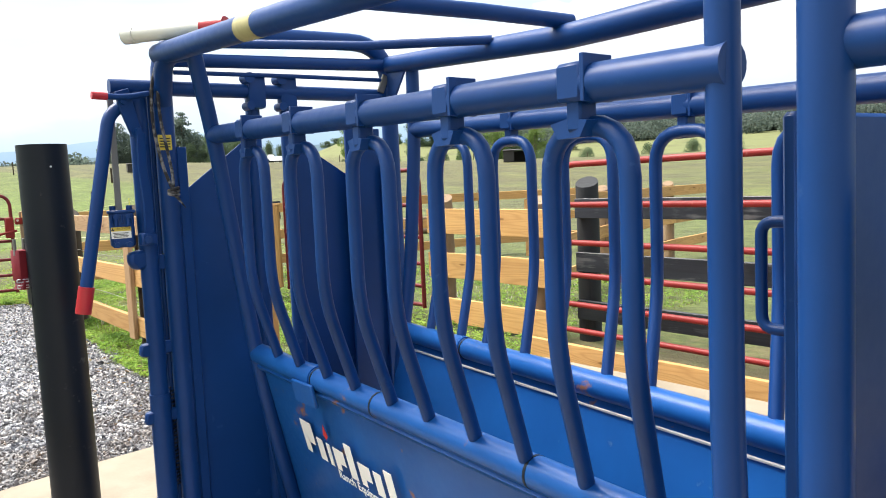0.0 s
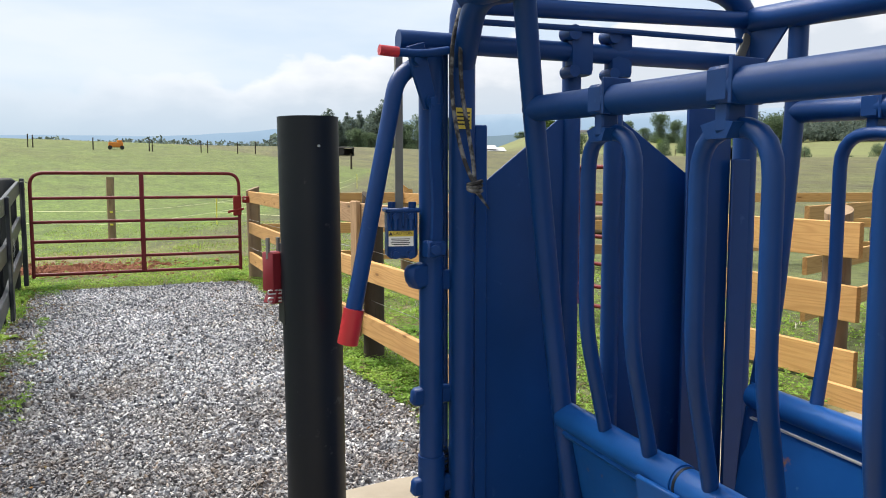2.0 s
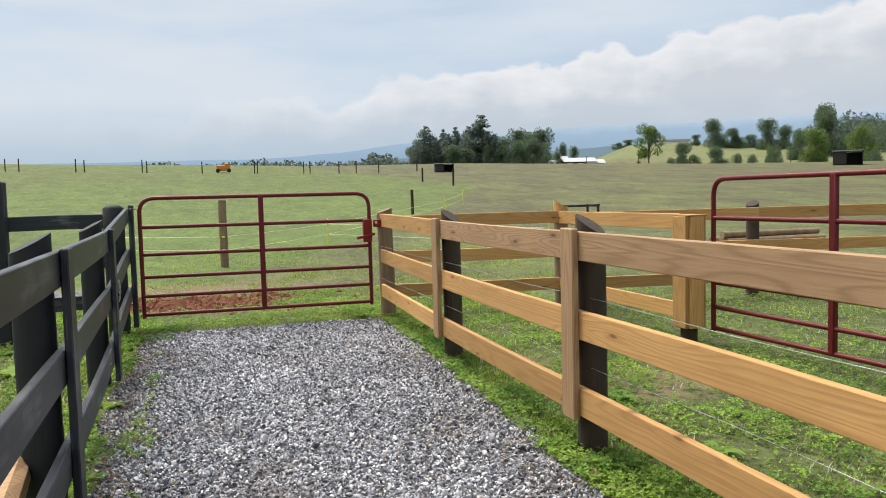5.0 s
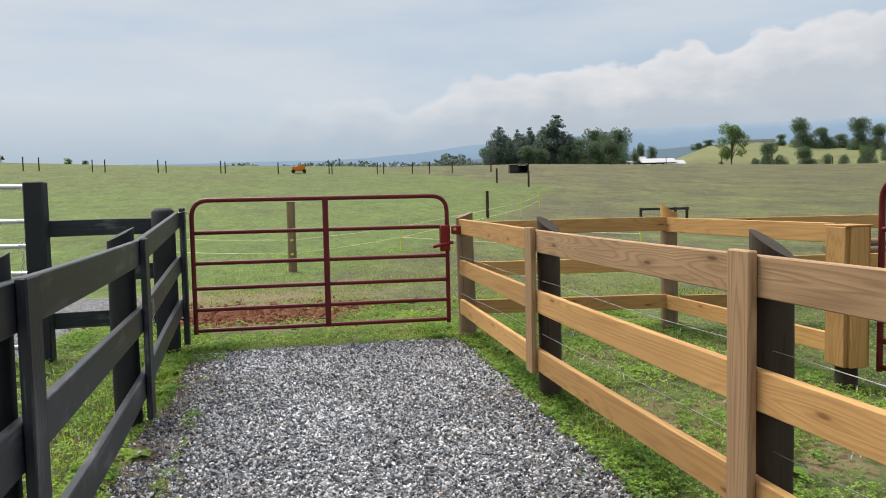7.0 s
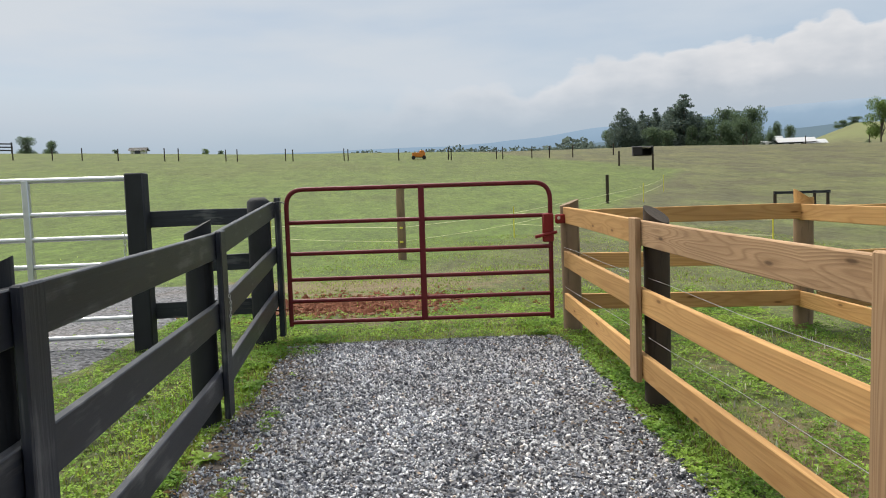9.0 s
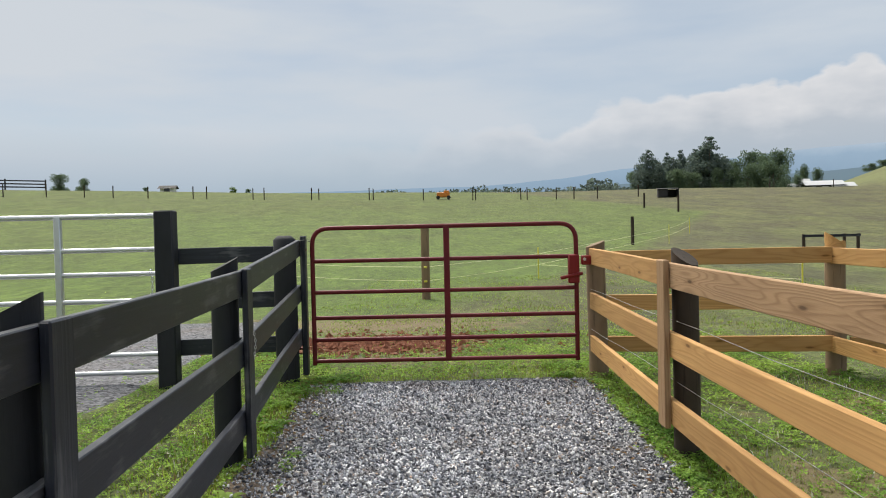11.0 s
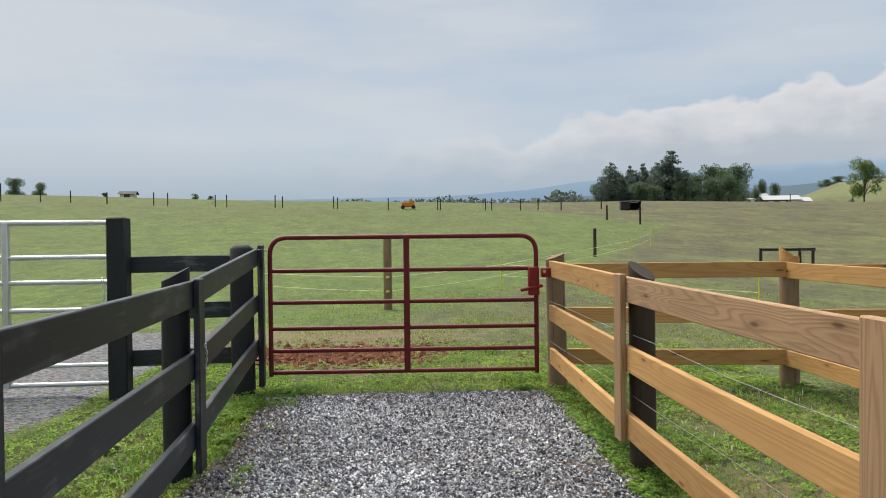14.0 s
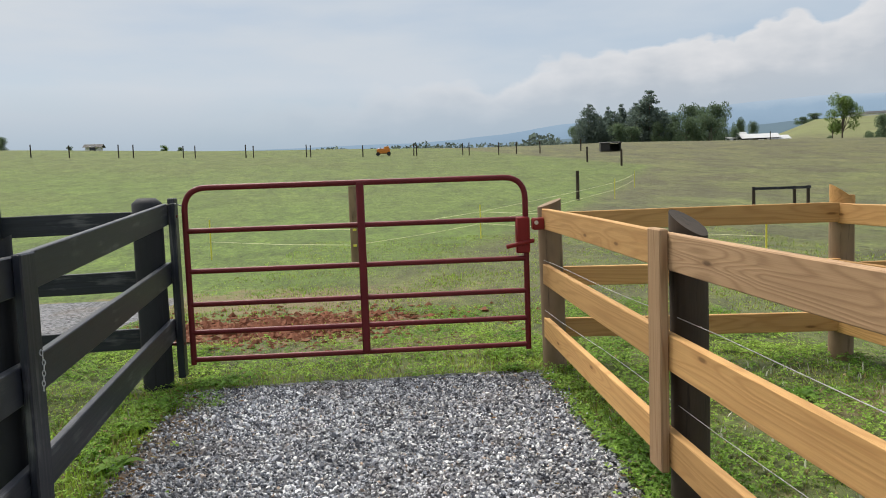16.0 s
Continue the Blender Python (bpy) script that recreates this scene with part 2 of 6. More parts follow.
ORANGE_PAINT = plain("orange_paint", (0.62, 0.20, 0.02), 0.55)
SHED_DARK = plain("dark_shed_board", (0.03, 0.028, 0.028), 0.8)
ROOF_PALE = plain("pale_tin_roof", (0.40, 0.41, 0.42), 0.6)
ROOF_GREY = plain("grey_tin_roof", (0.45, 0.46, 0.47), 0.5)
WALL_WHITE = plain("white_siding", (0.74, 0.74, 0.73), 0.7)
GLASS_DARK = plain("dark_window_glass", (0.02, 0.025, 0.03), 0.1)
RUBBER = plain("black_rubber", (0.02, 0.02, 0.02), 0.8)


def rope_mat():
    k = Mat("braided_rope", 0.9)
    v = k.coord()
    f = k.voronoi(v, 110.0)
    k.color(k.mix(k.ramp(k.noise(v, 30.0, 3), (0.45, grey(0)), (0.58, grey(1))), (0.018, 0.018, 0.022), (0.16, 0.16, 0.165)))
    return k.bump(f, 0.5, 0.004).m


ROPE = rope_mat()


def gravel_mat():
    k = Mat("crushed_limestone", 0.7)
    isl = k.t.nodes.new("ShaderNodeNewGeometry").outputs["Random Per Island"]
    c = k.ramp(isl, (0.0, (0.035, 0.038, 0.050)), (0.30, (0.120, 0.130, 0.160)), (0.50, (0.33, 0.348, 0.395)),
               (0.70, (0.60, 0.615, 0.66)), (0.95, (0.86, 0.86, 0.865)), (1.0, (0.36, 0.25, 0.17)))
    f = k.noise(k.coord(), 70.0, 4)
    w = k.coord(world=True)
    c = k.mix(k.mathn("MULTIPLY", f, 0.2), c, (0.14, 0.135, 0.13))
    c = k.mix(1.0, c, k.ramp(k.noise(w, 0.9, 4), (0.32, grey(0.70)), (0.66, grey(1.15))), "MULTIPLY")
    dirt = k.ramp(k.noise(w, 1.25, 5, 0.62), (0.54, grey(0)), (0.70, grey(1)))
    sp = k.t.nodes.new("ShaderNodeSeparateXYZ")
    k.link(w, sp.inputs[0])
    # tracked mud near the slab
    mud = k.mathn("MULTIPLY", k.ramp(k.mathn("MULTIPLY", sp.outputs[1], 0.1), (0.46, grey(1)), (0.70, grey(0))), k.ramp(k.noise(w, 2.1, 5, 0.65), (0.36, grey(0)), (0.60, grey(1))))
    c = k.mix(k.mathn("MULTIPLY", mud, 0.62), c, (0.130, 0.092, 0.062))
    k.color(k.mix(k.mathn("MULTIPLY", dirt, 0.42), c, (0.20, 0.145, 0.10)))
    return k.bump(f, 0.25, 0.004).m


def gravel_bed_mat():
    k = Mat("gravel_fines", 0.9)
    v = k.coord(world=True)
    d = k.voronoi(v, 34.0, out="Color")
    c = k.mix(k.noise(v, 60.0, 4), (0.014, 0.014, 0.017), (0.085, 0.085, 0.092))
    c = k.mix(0.5, c, k.ramp(d, (0.15, (0.02, 0.021, 0.026)), (0.85, (0.34, 0.35, 0.38))))
    soil = k.ramp(k.noise(v, 1.1, 5, 0.6), (0.5, grey(0)), (0.68, grey(1)))
    c = k.mix(k.mathn("MULTIPLY", soil, 0.35), c, (0.15, 0.11, 0.08))
    sp = k.t.nodes.new("ShaderNodeSeparateXYZ")
    k.link(v, sp.inputs[0])
    # soil and leaf litter that creeps in from the fence side
    reach = k.mathn("ADD", sp.outputs[0], k.mathn("MULTIPLY", k.mathn("SUBTRACT", k.noise(v, 2.3, 5, 0.65), 0.5), 1.1))
    litter = k.mathn("MULTIPLY", k.ramp(k.mathn("ADD", reach, 1.0), (0.55, grey(1)), (0.82, grey(0))), k.ramp(k.mathn("ADD", sp.outputs[0], 2.0), (0.9, grey(0)), (1.0, grey(1))))
    c = k.mix(k.mathn("MULTIPLY", litter, 0.8), c, k.mix(k.noise(v, 40.0, 4), (0.055, 0.038, 0.022), (0.19, 0.13, 0.075)))
    k.color(c)
    return k.bump(k.voronoi(v, 34.0), 0.8, 0.02).m


def ground_mat():
    """Pasture: clover-green near the lane, drier towards the crest, tan tufts, bare red clay by the gate."""
    k = Mat("pasture", 0.95)
    v = k.coord(world=True)
    sep = k.t.nodes.new("ShaderNodeSeparateXYZ")
    k.link(v, sep.inputs[0])
    x, y = sep.outputs[0], sep.outputs[1]
    blades = k.noise(k.coord((1, 0.35, 1), world=True), 42.0, 5, 0.7)
    tuft = k.noise(v, 5.5, 5, 0.62)
    wide = k.noise(v, 0.09, 5, 0.6)
    streak = k.noise(k.coord((0.14, 0.06, 1), world=True), 1.4, 5, 0.6)
    green = k.mix(k.ramp(blades, (0.3, grey(0)), (0.72, grey(1))), (0.058, 0.106, 0.013), (0.140, 0.200, 0.032))
    dry = k.mix(blades, (0.062, 0.072, 0.018), (0.122, 0.122, 0.036))
    # 0 near the lane, rising with distance and to the +x side, where the pasture is grazed down
    far = k.ramp(k.mathn("MULTIPLY", y, 0.012), (0.20, grey(0.0)), (0.50, grey(0.28)), (1.0, grey(0.58)))
    side = k.mathn("MULTIPLY", k.mathn("SUBTRACT", x, k.mathn("MULTIPLY", y, 0.16)), 0.035, clamp=True)
    amount = k.mathn("ADD", far, k.mathn("MULTIPLY", side, 0.30), clamp=True)
    amount = k.mathn("ADD", amount, k.mathn("MULTIPLY", k.mathn("SUBTRACT", wide, 0.5), 0.9), clamp=True)
    amount = k.mathn("ADD", amount, k.mathn("MULTIPLY", k.mathn("SUBTRACT", streak, 0.5), 0.55), clamp=True)
    amount = k.mathn("ADD", amount, k.mathn("MULTIPLY", k.mathn("SUBTRACT", tuft, 0.5), 0.7), clamp=True)
    # the grazed-off field past the cross fence: greyer and browner, in drifts
    edge = k.mathn("MINIMUM", k.mathn("ADD", k.mathn("MULTIPLY", y, 0.49), -8.35), k.mathn("SUBTRACT", 30.3, k.mathn("MULTIPLY", y, 0.2)))
    past = k.mathn("ADD", k.mathn("SUBTRACT", x, edge), k.mathn("MULTIPLY", k.mathn("SUBTRACT", tuft, 0.5), 1.2))
    past = k.ramp(k.mathn("MULTIPLY", past, 0.5, clamp=True), (0.0, grey(0)), (0.6, grey(1)))
    amount = k.mathn("ADD", amount, k.mathn("MULTIPLY", past, 0.26), clamp=True)
    c = k.mix(amount, green, dry)
    drift = k.ramp(k.noise(k.coord((1.1, 0.45, 1.0), world=True), 0.34, 6, 0.7), (0.42, grey(0)), (0.58, grey(1)))
    c = k.mix(k.mathn("MULTIPLY", past, 0.30), c, (0.150, 0.130, 0.062))
    c = k.mix(k.mathn("MULTIPLY", k.mathn("MULTIPLY", drift, past), 0.62), c, (0.062, 0.054, 0.030))
    # dull green mixed half into the ground under the thick grass beside the lane
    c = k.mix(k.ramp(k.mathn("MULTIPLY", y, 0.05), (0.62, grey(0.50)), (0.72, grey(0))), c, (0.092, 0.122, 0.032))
    patch = k.noise(k.coord((1.0, 0.45, 1.0), world=True), 0.75, 6, 0.68)
    grain = k.noise(k.coord((1.0, 0.30, 1.0), world=True), 3.6, 6, 0.75)
    c = k.mix(1.0, c, k.ramp(patch, (0.32, grey(0.70)), (0.50, grey(0.95)), (0.68, grey(1.22))), "MULTIPLY")
    c = k.mix(1.0, c, k.ramp(grain, (0.34, grey(0.60)), (0.50, grey(0.97)), (0.66, grey(1.25))), "MULTIPLY")

    speck = k.noise(k.coord((1.0, 0.55, 1.0), world=True), 11.0, 5, 0.72)
    c = k.mix(1.0, c, k.ramp(speck, (0.34, grey(0.58)), (0.50, grey(0.96)), (0.66, grey(1.35))), "MULTIPLY")

    def blob(cx, cy, rx, ry):
        a = k.mathn("DIVIDE", k.mathn("SUBTRACT", x, cx), rx)
        b = k.mathn("DIVIDE", k.mathn("SUBTRACT", y, cy), ry)
        r = k.mathn("SQRT", k.mathn("ADD", k.mathn("MULTIPLY", a, a), k.mathn("MULTIPLY", b, b)))
        r = k.mathn("ADD", r, k.mathn("MULTIPLY", k.mathn("SUBTRACT", k.noise(v, 3.4, 6, 0.72), 0.5), 3.4))
        return k.ramp(r, (0.55, grey(1)), (1.0, grey(0)))

    clay = k.mix(k.noise(v, 16.0, 5), (0.105, 0.034, 0.016), (0.270, 0.105, 0.052))
    bare = k.mix(tuft, (0.15, 0.105, 0.06), (0.24, 0.175, 0.10))
    c = k.mix(k.mathn("MULTIPLY", blob(-0.15, 13.5, 1.35, 0.80), 0.92), c, clay)
    c = k.mix(k.mathn("MULTIPLY", blob(-0.9, 15.3, 3.2, 1.1), 0.75), c, bare)
    c = k.mix(k.mathn("MULTIPLY", blob(2.6, 8.0, 0.5, 0.8), 0.7), c, bare)
    c = k.mix(k.mathn("MULTIPLY", blob(4.2, 3.2, 1.2, 1.4), 0.5), c, bare)
    c = k.mix(k.mathn("MULTIPLY", blob(0.9, 12.4, 1.5, 0.45), 0.55), c, bare)
    c = k.mix(k.mathn("MULTIPLY", blob(3.1, 7.5, 0.6, 0.5), 0.75), c, bare)
    c = k.mix(k.mathn("MULTIPLY", blob(3.4, 10.0, 0.7, 0.4), 0.6), c, bare)
    # the brighter hay meadow on the slope beyond the hedges
    m = k.mathn("MULTIPLY", k.ramp(k.mathn("MULTIPLY", x, 0.002), (0.22, grey(0)), (0.26, grey(1))),
                k.ramp(k.mathn("ADD", k.mathn("MULTIPLY", k.mathn("SUBTRACT", wide, 0.5), 0.4), 0.5), (0.38, grey(0)), (0.5, grey(1))))
    c = k.mix(k.mathn("MULTIPLY", m, 0.60), c, (0.160, 0.185, 0.062))
    k.color(c)
    return k.bump(k.mathn("ADD", tuft, blades), 0.7, 0.05).m


def blade_mat(name, a, b, dry=(0.25, 0.21, 0.09), amount=0.16, spread=(0.48, 1.42), thin=0.45):
    k = Mat(name, 0.6)
    isl = k.t.nodes.new("ShaderNodeNewGeometry").outputs["Random Per Island"]
    w = k.noise(k.coord(world=True), 1.6, 3)
    c = k.mix(k.ramp(w, (0.36, grey(0)), (0.64, grey(1))), a, b)
    c = k.mix(k.ramp(isl, (1 - amount - 0.02, grey(0)), (1 - amount, grey(1))), c, dry)
    c = k.mix(1.0, c, k.ramp(k.mathn("FRACT", k.mathn("MULTIPLY", isl, 7.3)), (0, grey(spread[0])), (1, grey(spread[1]))), "MULTIPLY")
    k.color(c)
    k.b.inputs["Specular IOR Level"].default_value = 0.22
    tr = k.t.nodes.new("ShaderNodeBsdfTranslucent")
    k.link(c, tr.inputs["Color"])
    mx = k.t.nodes.new("ShaderNodeMixShader")
    mx.inputs[0].default_value = thin
    k.link(k.b.outputs[0], mx.inputs[1])
    k.link(tr.outputs[0], mx.inputs[2])
    k.link(mx.outputs[0], k.t.nodes["Material Output"].inputs[0])
    return k.m


def concrete_mat():
    k = Mat("poured_concrete", 0.85)
    v = k.coord(world=True)
    f, g = k.noise(v, 2.2, 5, 0.6), k.noise(v, 60.0, 4)
    c = k.mix(k.ramp(f, (0.3, grey(0)), (0.7, grey(1))), (0.20, 0.168, 0.125), (0.30, 0.262, 0.205))
    c = k.mix(k.mathn("MULTIPLY", k.ramp(k.noise(v, 5.0, 6, 0.7), (0.52, grey(0)), (0.66, grey(1))), 0.45), c, (0.20, 0.165, 0.125))
    k.color(k.mix(k.mathn("MULTIPLY", g, 0.2), c, (0.2, 0.18, 0.15)))
    return k.bump(g, 0.2, 0.004).m


GRAVEL, GRAVEL_BED, PASTURE, CONCRETE = gravel_mat(), gravel_bed_mat(), ground_mat(), concrete_mat()
BLADES = blade_mat("grass_blades", (0.200, 0.335, 0.042), (0.385, 0.485, 0.098), amount=0.22)
CLAY = plain("red_clay", (0.175, 0.062, 0.030), 0.95, var=0.5)
TALL_BLADES = blade_mat("tall_grass_blades", (0.180, 0.310, 0.026), (0.340, 0.460, 0.070), amount=0.22)
WEEDS = blade_mat("clover_leaves", (0.135, 0.265, 0.038), (0.290, 0.430, 0.072), amount=0.05)
DEAD_LEAF = blade_mat("dead_leaves", (0.17, 0.085, 0.040), (0.30, 0.19, 0.085), (0.33, 0.27, 0.12), 0.3)
CLOVER_WHITE = blade_mat("clover_heads", (0.5, 0.5, 0.42), (0.6, 0.6, 0.5), amount=0.2)
# air haze is painted into the pine, hardwood and distant greens as paler colour
LEAF_DARK = blade_mat("hazed_pine_foliage", (0.112, 0.155, 0.138), (0.145, 0.190, 0.158), (0.10, 0.13, 0.08), 0.1, (0.85, 1.12), 0.62)
LEAF_MID = blade_mat("hazed_hardwood_foliage", (0.105, 0.155, 0.098), (0.140, 0.198, 0.112), (0.09, 0.12, 0.05), 0.1, (0.85, 1.12), 0.62)
LEAF_LIGHT = blade_mat("light_foliage", (0.13, 0.20, 0.055), (0.17, 0.25, 0.07), (0.13, 0.16, 0.06), 0.1, (0.85, 1.12), 0.62)
LEAF_HAZE = blade_mat("hazed_distant_foliage", (0.10, 0.135, 0.115), (0.13, 0.165, 0.135), (0.09, 0.11, 0.08), 0.1, (0.85, 1.12), 0.62)
BARK = weathered_post("bark", (0.09, 0.07, 0.055), (0.14, 0.115, 0.09))


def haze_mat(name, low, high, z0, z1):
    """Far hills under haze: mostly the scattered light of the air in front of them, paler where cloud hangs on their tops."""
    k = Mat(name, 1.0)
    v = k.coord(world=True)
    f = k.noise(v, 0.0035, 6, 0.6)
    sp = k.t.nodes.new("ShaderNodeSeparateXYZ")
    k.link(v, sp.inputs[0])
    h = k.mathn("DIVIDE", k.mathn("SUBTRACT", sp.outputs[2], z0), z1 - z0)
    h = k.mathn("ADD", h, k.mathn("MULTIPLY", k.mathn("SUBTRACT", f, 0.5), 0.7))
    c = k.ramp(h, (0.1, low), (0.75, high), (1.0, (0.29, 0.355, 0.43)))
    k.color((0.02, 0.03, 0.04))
    # haze and the cloud on the hilltops are painted in as glow
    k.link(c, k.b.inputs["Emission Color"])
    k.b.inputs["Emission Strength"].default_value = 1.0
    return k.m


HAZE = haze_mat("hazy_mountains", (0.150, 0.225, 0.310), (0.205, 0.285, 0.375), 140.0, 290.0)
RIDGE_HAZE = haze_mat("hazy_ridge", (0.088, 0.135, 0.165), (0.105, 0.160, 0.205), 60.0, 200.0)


# ---- mesh helpers ----
WORLD = {}


def finish(bm, name, material, smooth=40):
    me = bpy.data.meshes.new(name)
    bmesh.ops.recalc_face_normals(bm, faces=bm.faces)
    bm.to_mesh(me)
    bm.free()
    me.materials.append(material)
    if smooth:
        me.polygons.foreach_set("use_smooth", [True] * len(me.polygons))
        me.set_sharp_from_angle(angle=radians(smooth))
    return me


def thing(name, label, category, at=(0, 0, 0), group="", kind=""):
    """An Empty at the thing's base, under which its parts go."""
    ob = tagged(new(name), label, category, group, kind)
    ob.empty_display_size = 0.1
    ob.matrix_basis = Matrix.Translation(at)
    WORLD[ob] = Matrix.Translation(at)
    return ob


def part(name, bm, material, parent, label="", m=None, smooth=40):
    """One mesh object under a thing or a part. bm is in metres of the world, or of the pose m; bm may be a ready mesh."""
    me = finish(bm, name, material, smooth) if isinstance(bm, bmesh.types.BMesh) else bm
    ob = new(name, me)
    m = m or Matrix()
    if parent is not None:
        ob.parent = parent
        ob.matrix_parent_inverse = WORLD[parent].inverted()
    ob.matrix_basis = m
    WORLD[ob] = m
    if label:
        tagged(ob, label)
    return ob


def solo(name, bm, material, label, category, group="", kind="", m=None, smooth=40):
    return tagged(part(name, bm, material, None, "", m, smooth), label, category, group, kind)


def add_box(bm, size, m=None, bevel=0.0, seg=1):
    r = bmesh.ops.create_cube(bm, size=1.0, matrix=(m or Matrix()) @ Matrix.Diagonal((*size, 1)))
    if bevel:
        vs = set(r["verts"])
        es = [e for e in bm.edges if e.verts[0] in vs and e.verts[1] in vs]
        bmesh.ops.bevel(bm, geom=es, offset=bevel, segments=seg, affect="EDGES", profile=0.6)
    return bm


def box(size, m=None, bevel=0.004, seg=1):
    return add_box(bmesh.new(), size, m, bevel, seg)


def fillet(pts, r, n=6):
    """Rounds the inner corners of a polyline."""
    pts = [Vector(p) for p in pts]
    out = [pts[0]]
    for a, b, c in zip(pts, pts[1:], pts[2:]):
        u, v = (a - b), (c - b)
        rr = min(r, u.length * 0.49, v.length * 0.49)
        p, q = b + u.normalized() * rr, b + v.normalized() * rr
        for k in range(n + 1):
            t = k / n
            out.append(p * (1 - t) ** 2 + b * 2 * t * (1 - t) + q * t * t)
    out.append(pts[-1])
    return out


def add_tube(bm, pts, r, seg=14, r_end=None, caps=True, closed=False):
    """A tube swept along a polyline, with a ring at every point."""
    pts = [Vector(p) for p in pts]
    n = len(pts)
    rings, prev = [], None
    for i, p in enumerate(pts):
        a = pts[i - 1] if i or closed else p
        b = pts[(i + 1) % n] if i < n - 1 or closed else p
        d = (b - a).normalized()
        ref = prev if prev is not None else (Vector((0, 0, 1)) if abs(d.z) < 0.9 else Vector((1, 0, 0)))
        u = (ref - d * ref.dot(d)).normalized()
        prev = u
        w = d.cross(u)
        rad = r if r_end is None else r + (r_end - r) * i / (n - 1)
        rings.append([bm.verts.new(p + (u * math.cos(t) + w * math.sin(t)) * rad) for t in (2 * math.pi * k / seg for k in range(seg))])
    pairs = list(zip(rings, rings[1:])) + ([(rings[-1], rings[0])] if closed else [])
    for A, B in pairs:
        for k in range(seg):
            bm.faces.new((A[k], A[(k + 1) % seg], B[(k + 1) % seg], B[k]))
    if caps and not closed:
        bm.faces.new(rings[0])
        bm.faces.new(rings[-1])
    return bm


def tube(pts, r, seg=14, r_end=None, caps=True, closed=False):
    return add_tube(bmesh.new(), pts, r, seg, r_end, caps, closed)


def plate(outline, thick, m=None, bevel=0.0):
    """A flat plate from an outline in local x, z, with thickness along local y."""
    bm = bmesh.new()
    f = bm.faces.new([bm.verts.new((x, -thick / 2, z)) for x, z in outline])
    r = bmesh.ops.extrude_face_region(bm, geom=[f])
    bmesh.ops.translate(bm, verts=[v for v in r["geom"] if isinstance(v, bmesh.types.BMVert)], vec=(0, thick, 0))
    if bevel:
        bmesh.ops.bevel(bm, geom=list(bm.edges), offset=bevel, segments=1, affect="EDGES")
    if m:
        bm.transform(m)
    return bm


def along(p0, p1, up=(0, 0, 1)):
    """Pose at the middle of p0-p1 with local x along it, and its length."""
    p0, p1 = Vector(p0), Vector(p1)
    x = (p1 - p0).normalized()
    y = Vector(up).cross(x).normalized()
    z = x.cross(y)
    m = Matrix((x, y, z)).transposed().to_4x4()
    return Matrix.Translation((p0 + p1) / 2) @ m, (p1 - p0).length


def bolt_bm(at, d, r=0.011, h=0.010):
    """Hexagon bolt head on a washer, standing out along d."""
    q = Vector(d).to_track_quat("Z", "Y").to_matrix().to_4x4()
    bm = bmesh.new()
    bmesh.ops.create_cone(bm, cap_ends=True, segments=16, radius1=r * 1.35, radius2=r * 1.35, depth=0.003, matrix=Matrix.Translation(at) @ q)
    bmesh.ops.create_cone(bm, cap_ends=True, segments=6, radius1=r, radius2=r * 0.94, depth=h, matrix=Matrix.Translation(Vector(at) + Vector(d).normalized() * h / 2) @ q)
    return bm


def lettering(body, size, m, material, parent, name="lettering", label=""):
    cu = bpy.data.curves.new(name, "FONT")
    cu.body, cu.size, cu.extrude = body, size, 0.0006
    cu.align_x, cu.align_y = "LEFT", "BOTTOM"
    cu.materials.append(material)
    ob = new(name, cu)
    ob.parent = parent
    ob.matrix_parent_inverse = WORLD[parent].inverted()
    ob.matrix_basis = m
    WORLD[ob] = m
    if label:
        tagged(ob, label)
    return ob


# ---- the ground ----
def smooth(t):
    t = min(1.0, max(0.0, t))
    return t * t * (3 - 2 * t)


CREST = ((-60, 8.0), (-21, 7.5), (-12.5, 7.1), (-2.8, 6.85), (7.6, 6.4), (18.6, 6.35), (28.9, 5.75), (39, 5.0), (50, 4.45), (80, 4.0))
CREST_AZ, CREST_Z = [radians(p[0]) for p in CREST], [p[1] for p in CREST]


def height(x, y):
    """Level round the lane, then a long rise to a crest some 120 m off, falling away behind it."""
    d = math.hypot(x - 0.5, y - 8.0)
    if y < 8.0:
        d = max(0.0, abs(x - 0.5) - 3) * 0.9
    az = math.atan2(x - 0.5, max(y - 4.0, 0.1))
    rise = float(np.interp(az, CREST_AZ, CREST_Z)) * smooth((d - 9.0) / 112.0)
    rise *= 1 - smooth((d - 135.0) / 260.0)
    rise += 0.10 * noise.noise((x * 0.05, y * 0.05, 0.0)) * smooth((d - 14) / 40.0)
    # the far hillside to the +x hand, with the meadows on it
    rise += 21.5 * smooth((d - 150) / 210.0) * smooth((az - 0.41) / 0.13) * (1 - 0.18 * smooth((az - 0.60) / 0.12)) * (1 - smooth((d - 500) / 900.0))
    return rise


def bearing(az, d):
    """A place at a bearing in degrees from +y towards +x, d metres from the lane's middle."""
    return 0.5 + d * math.sin(radians(az)), 4.4 + d * math.cos(radians(az))


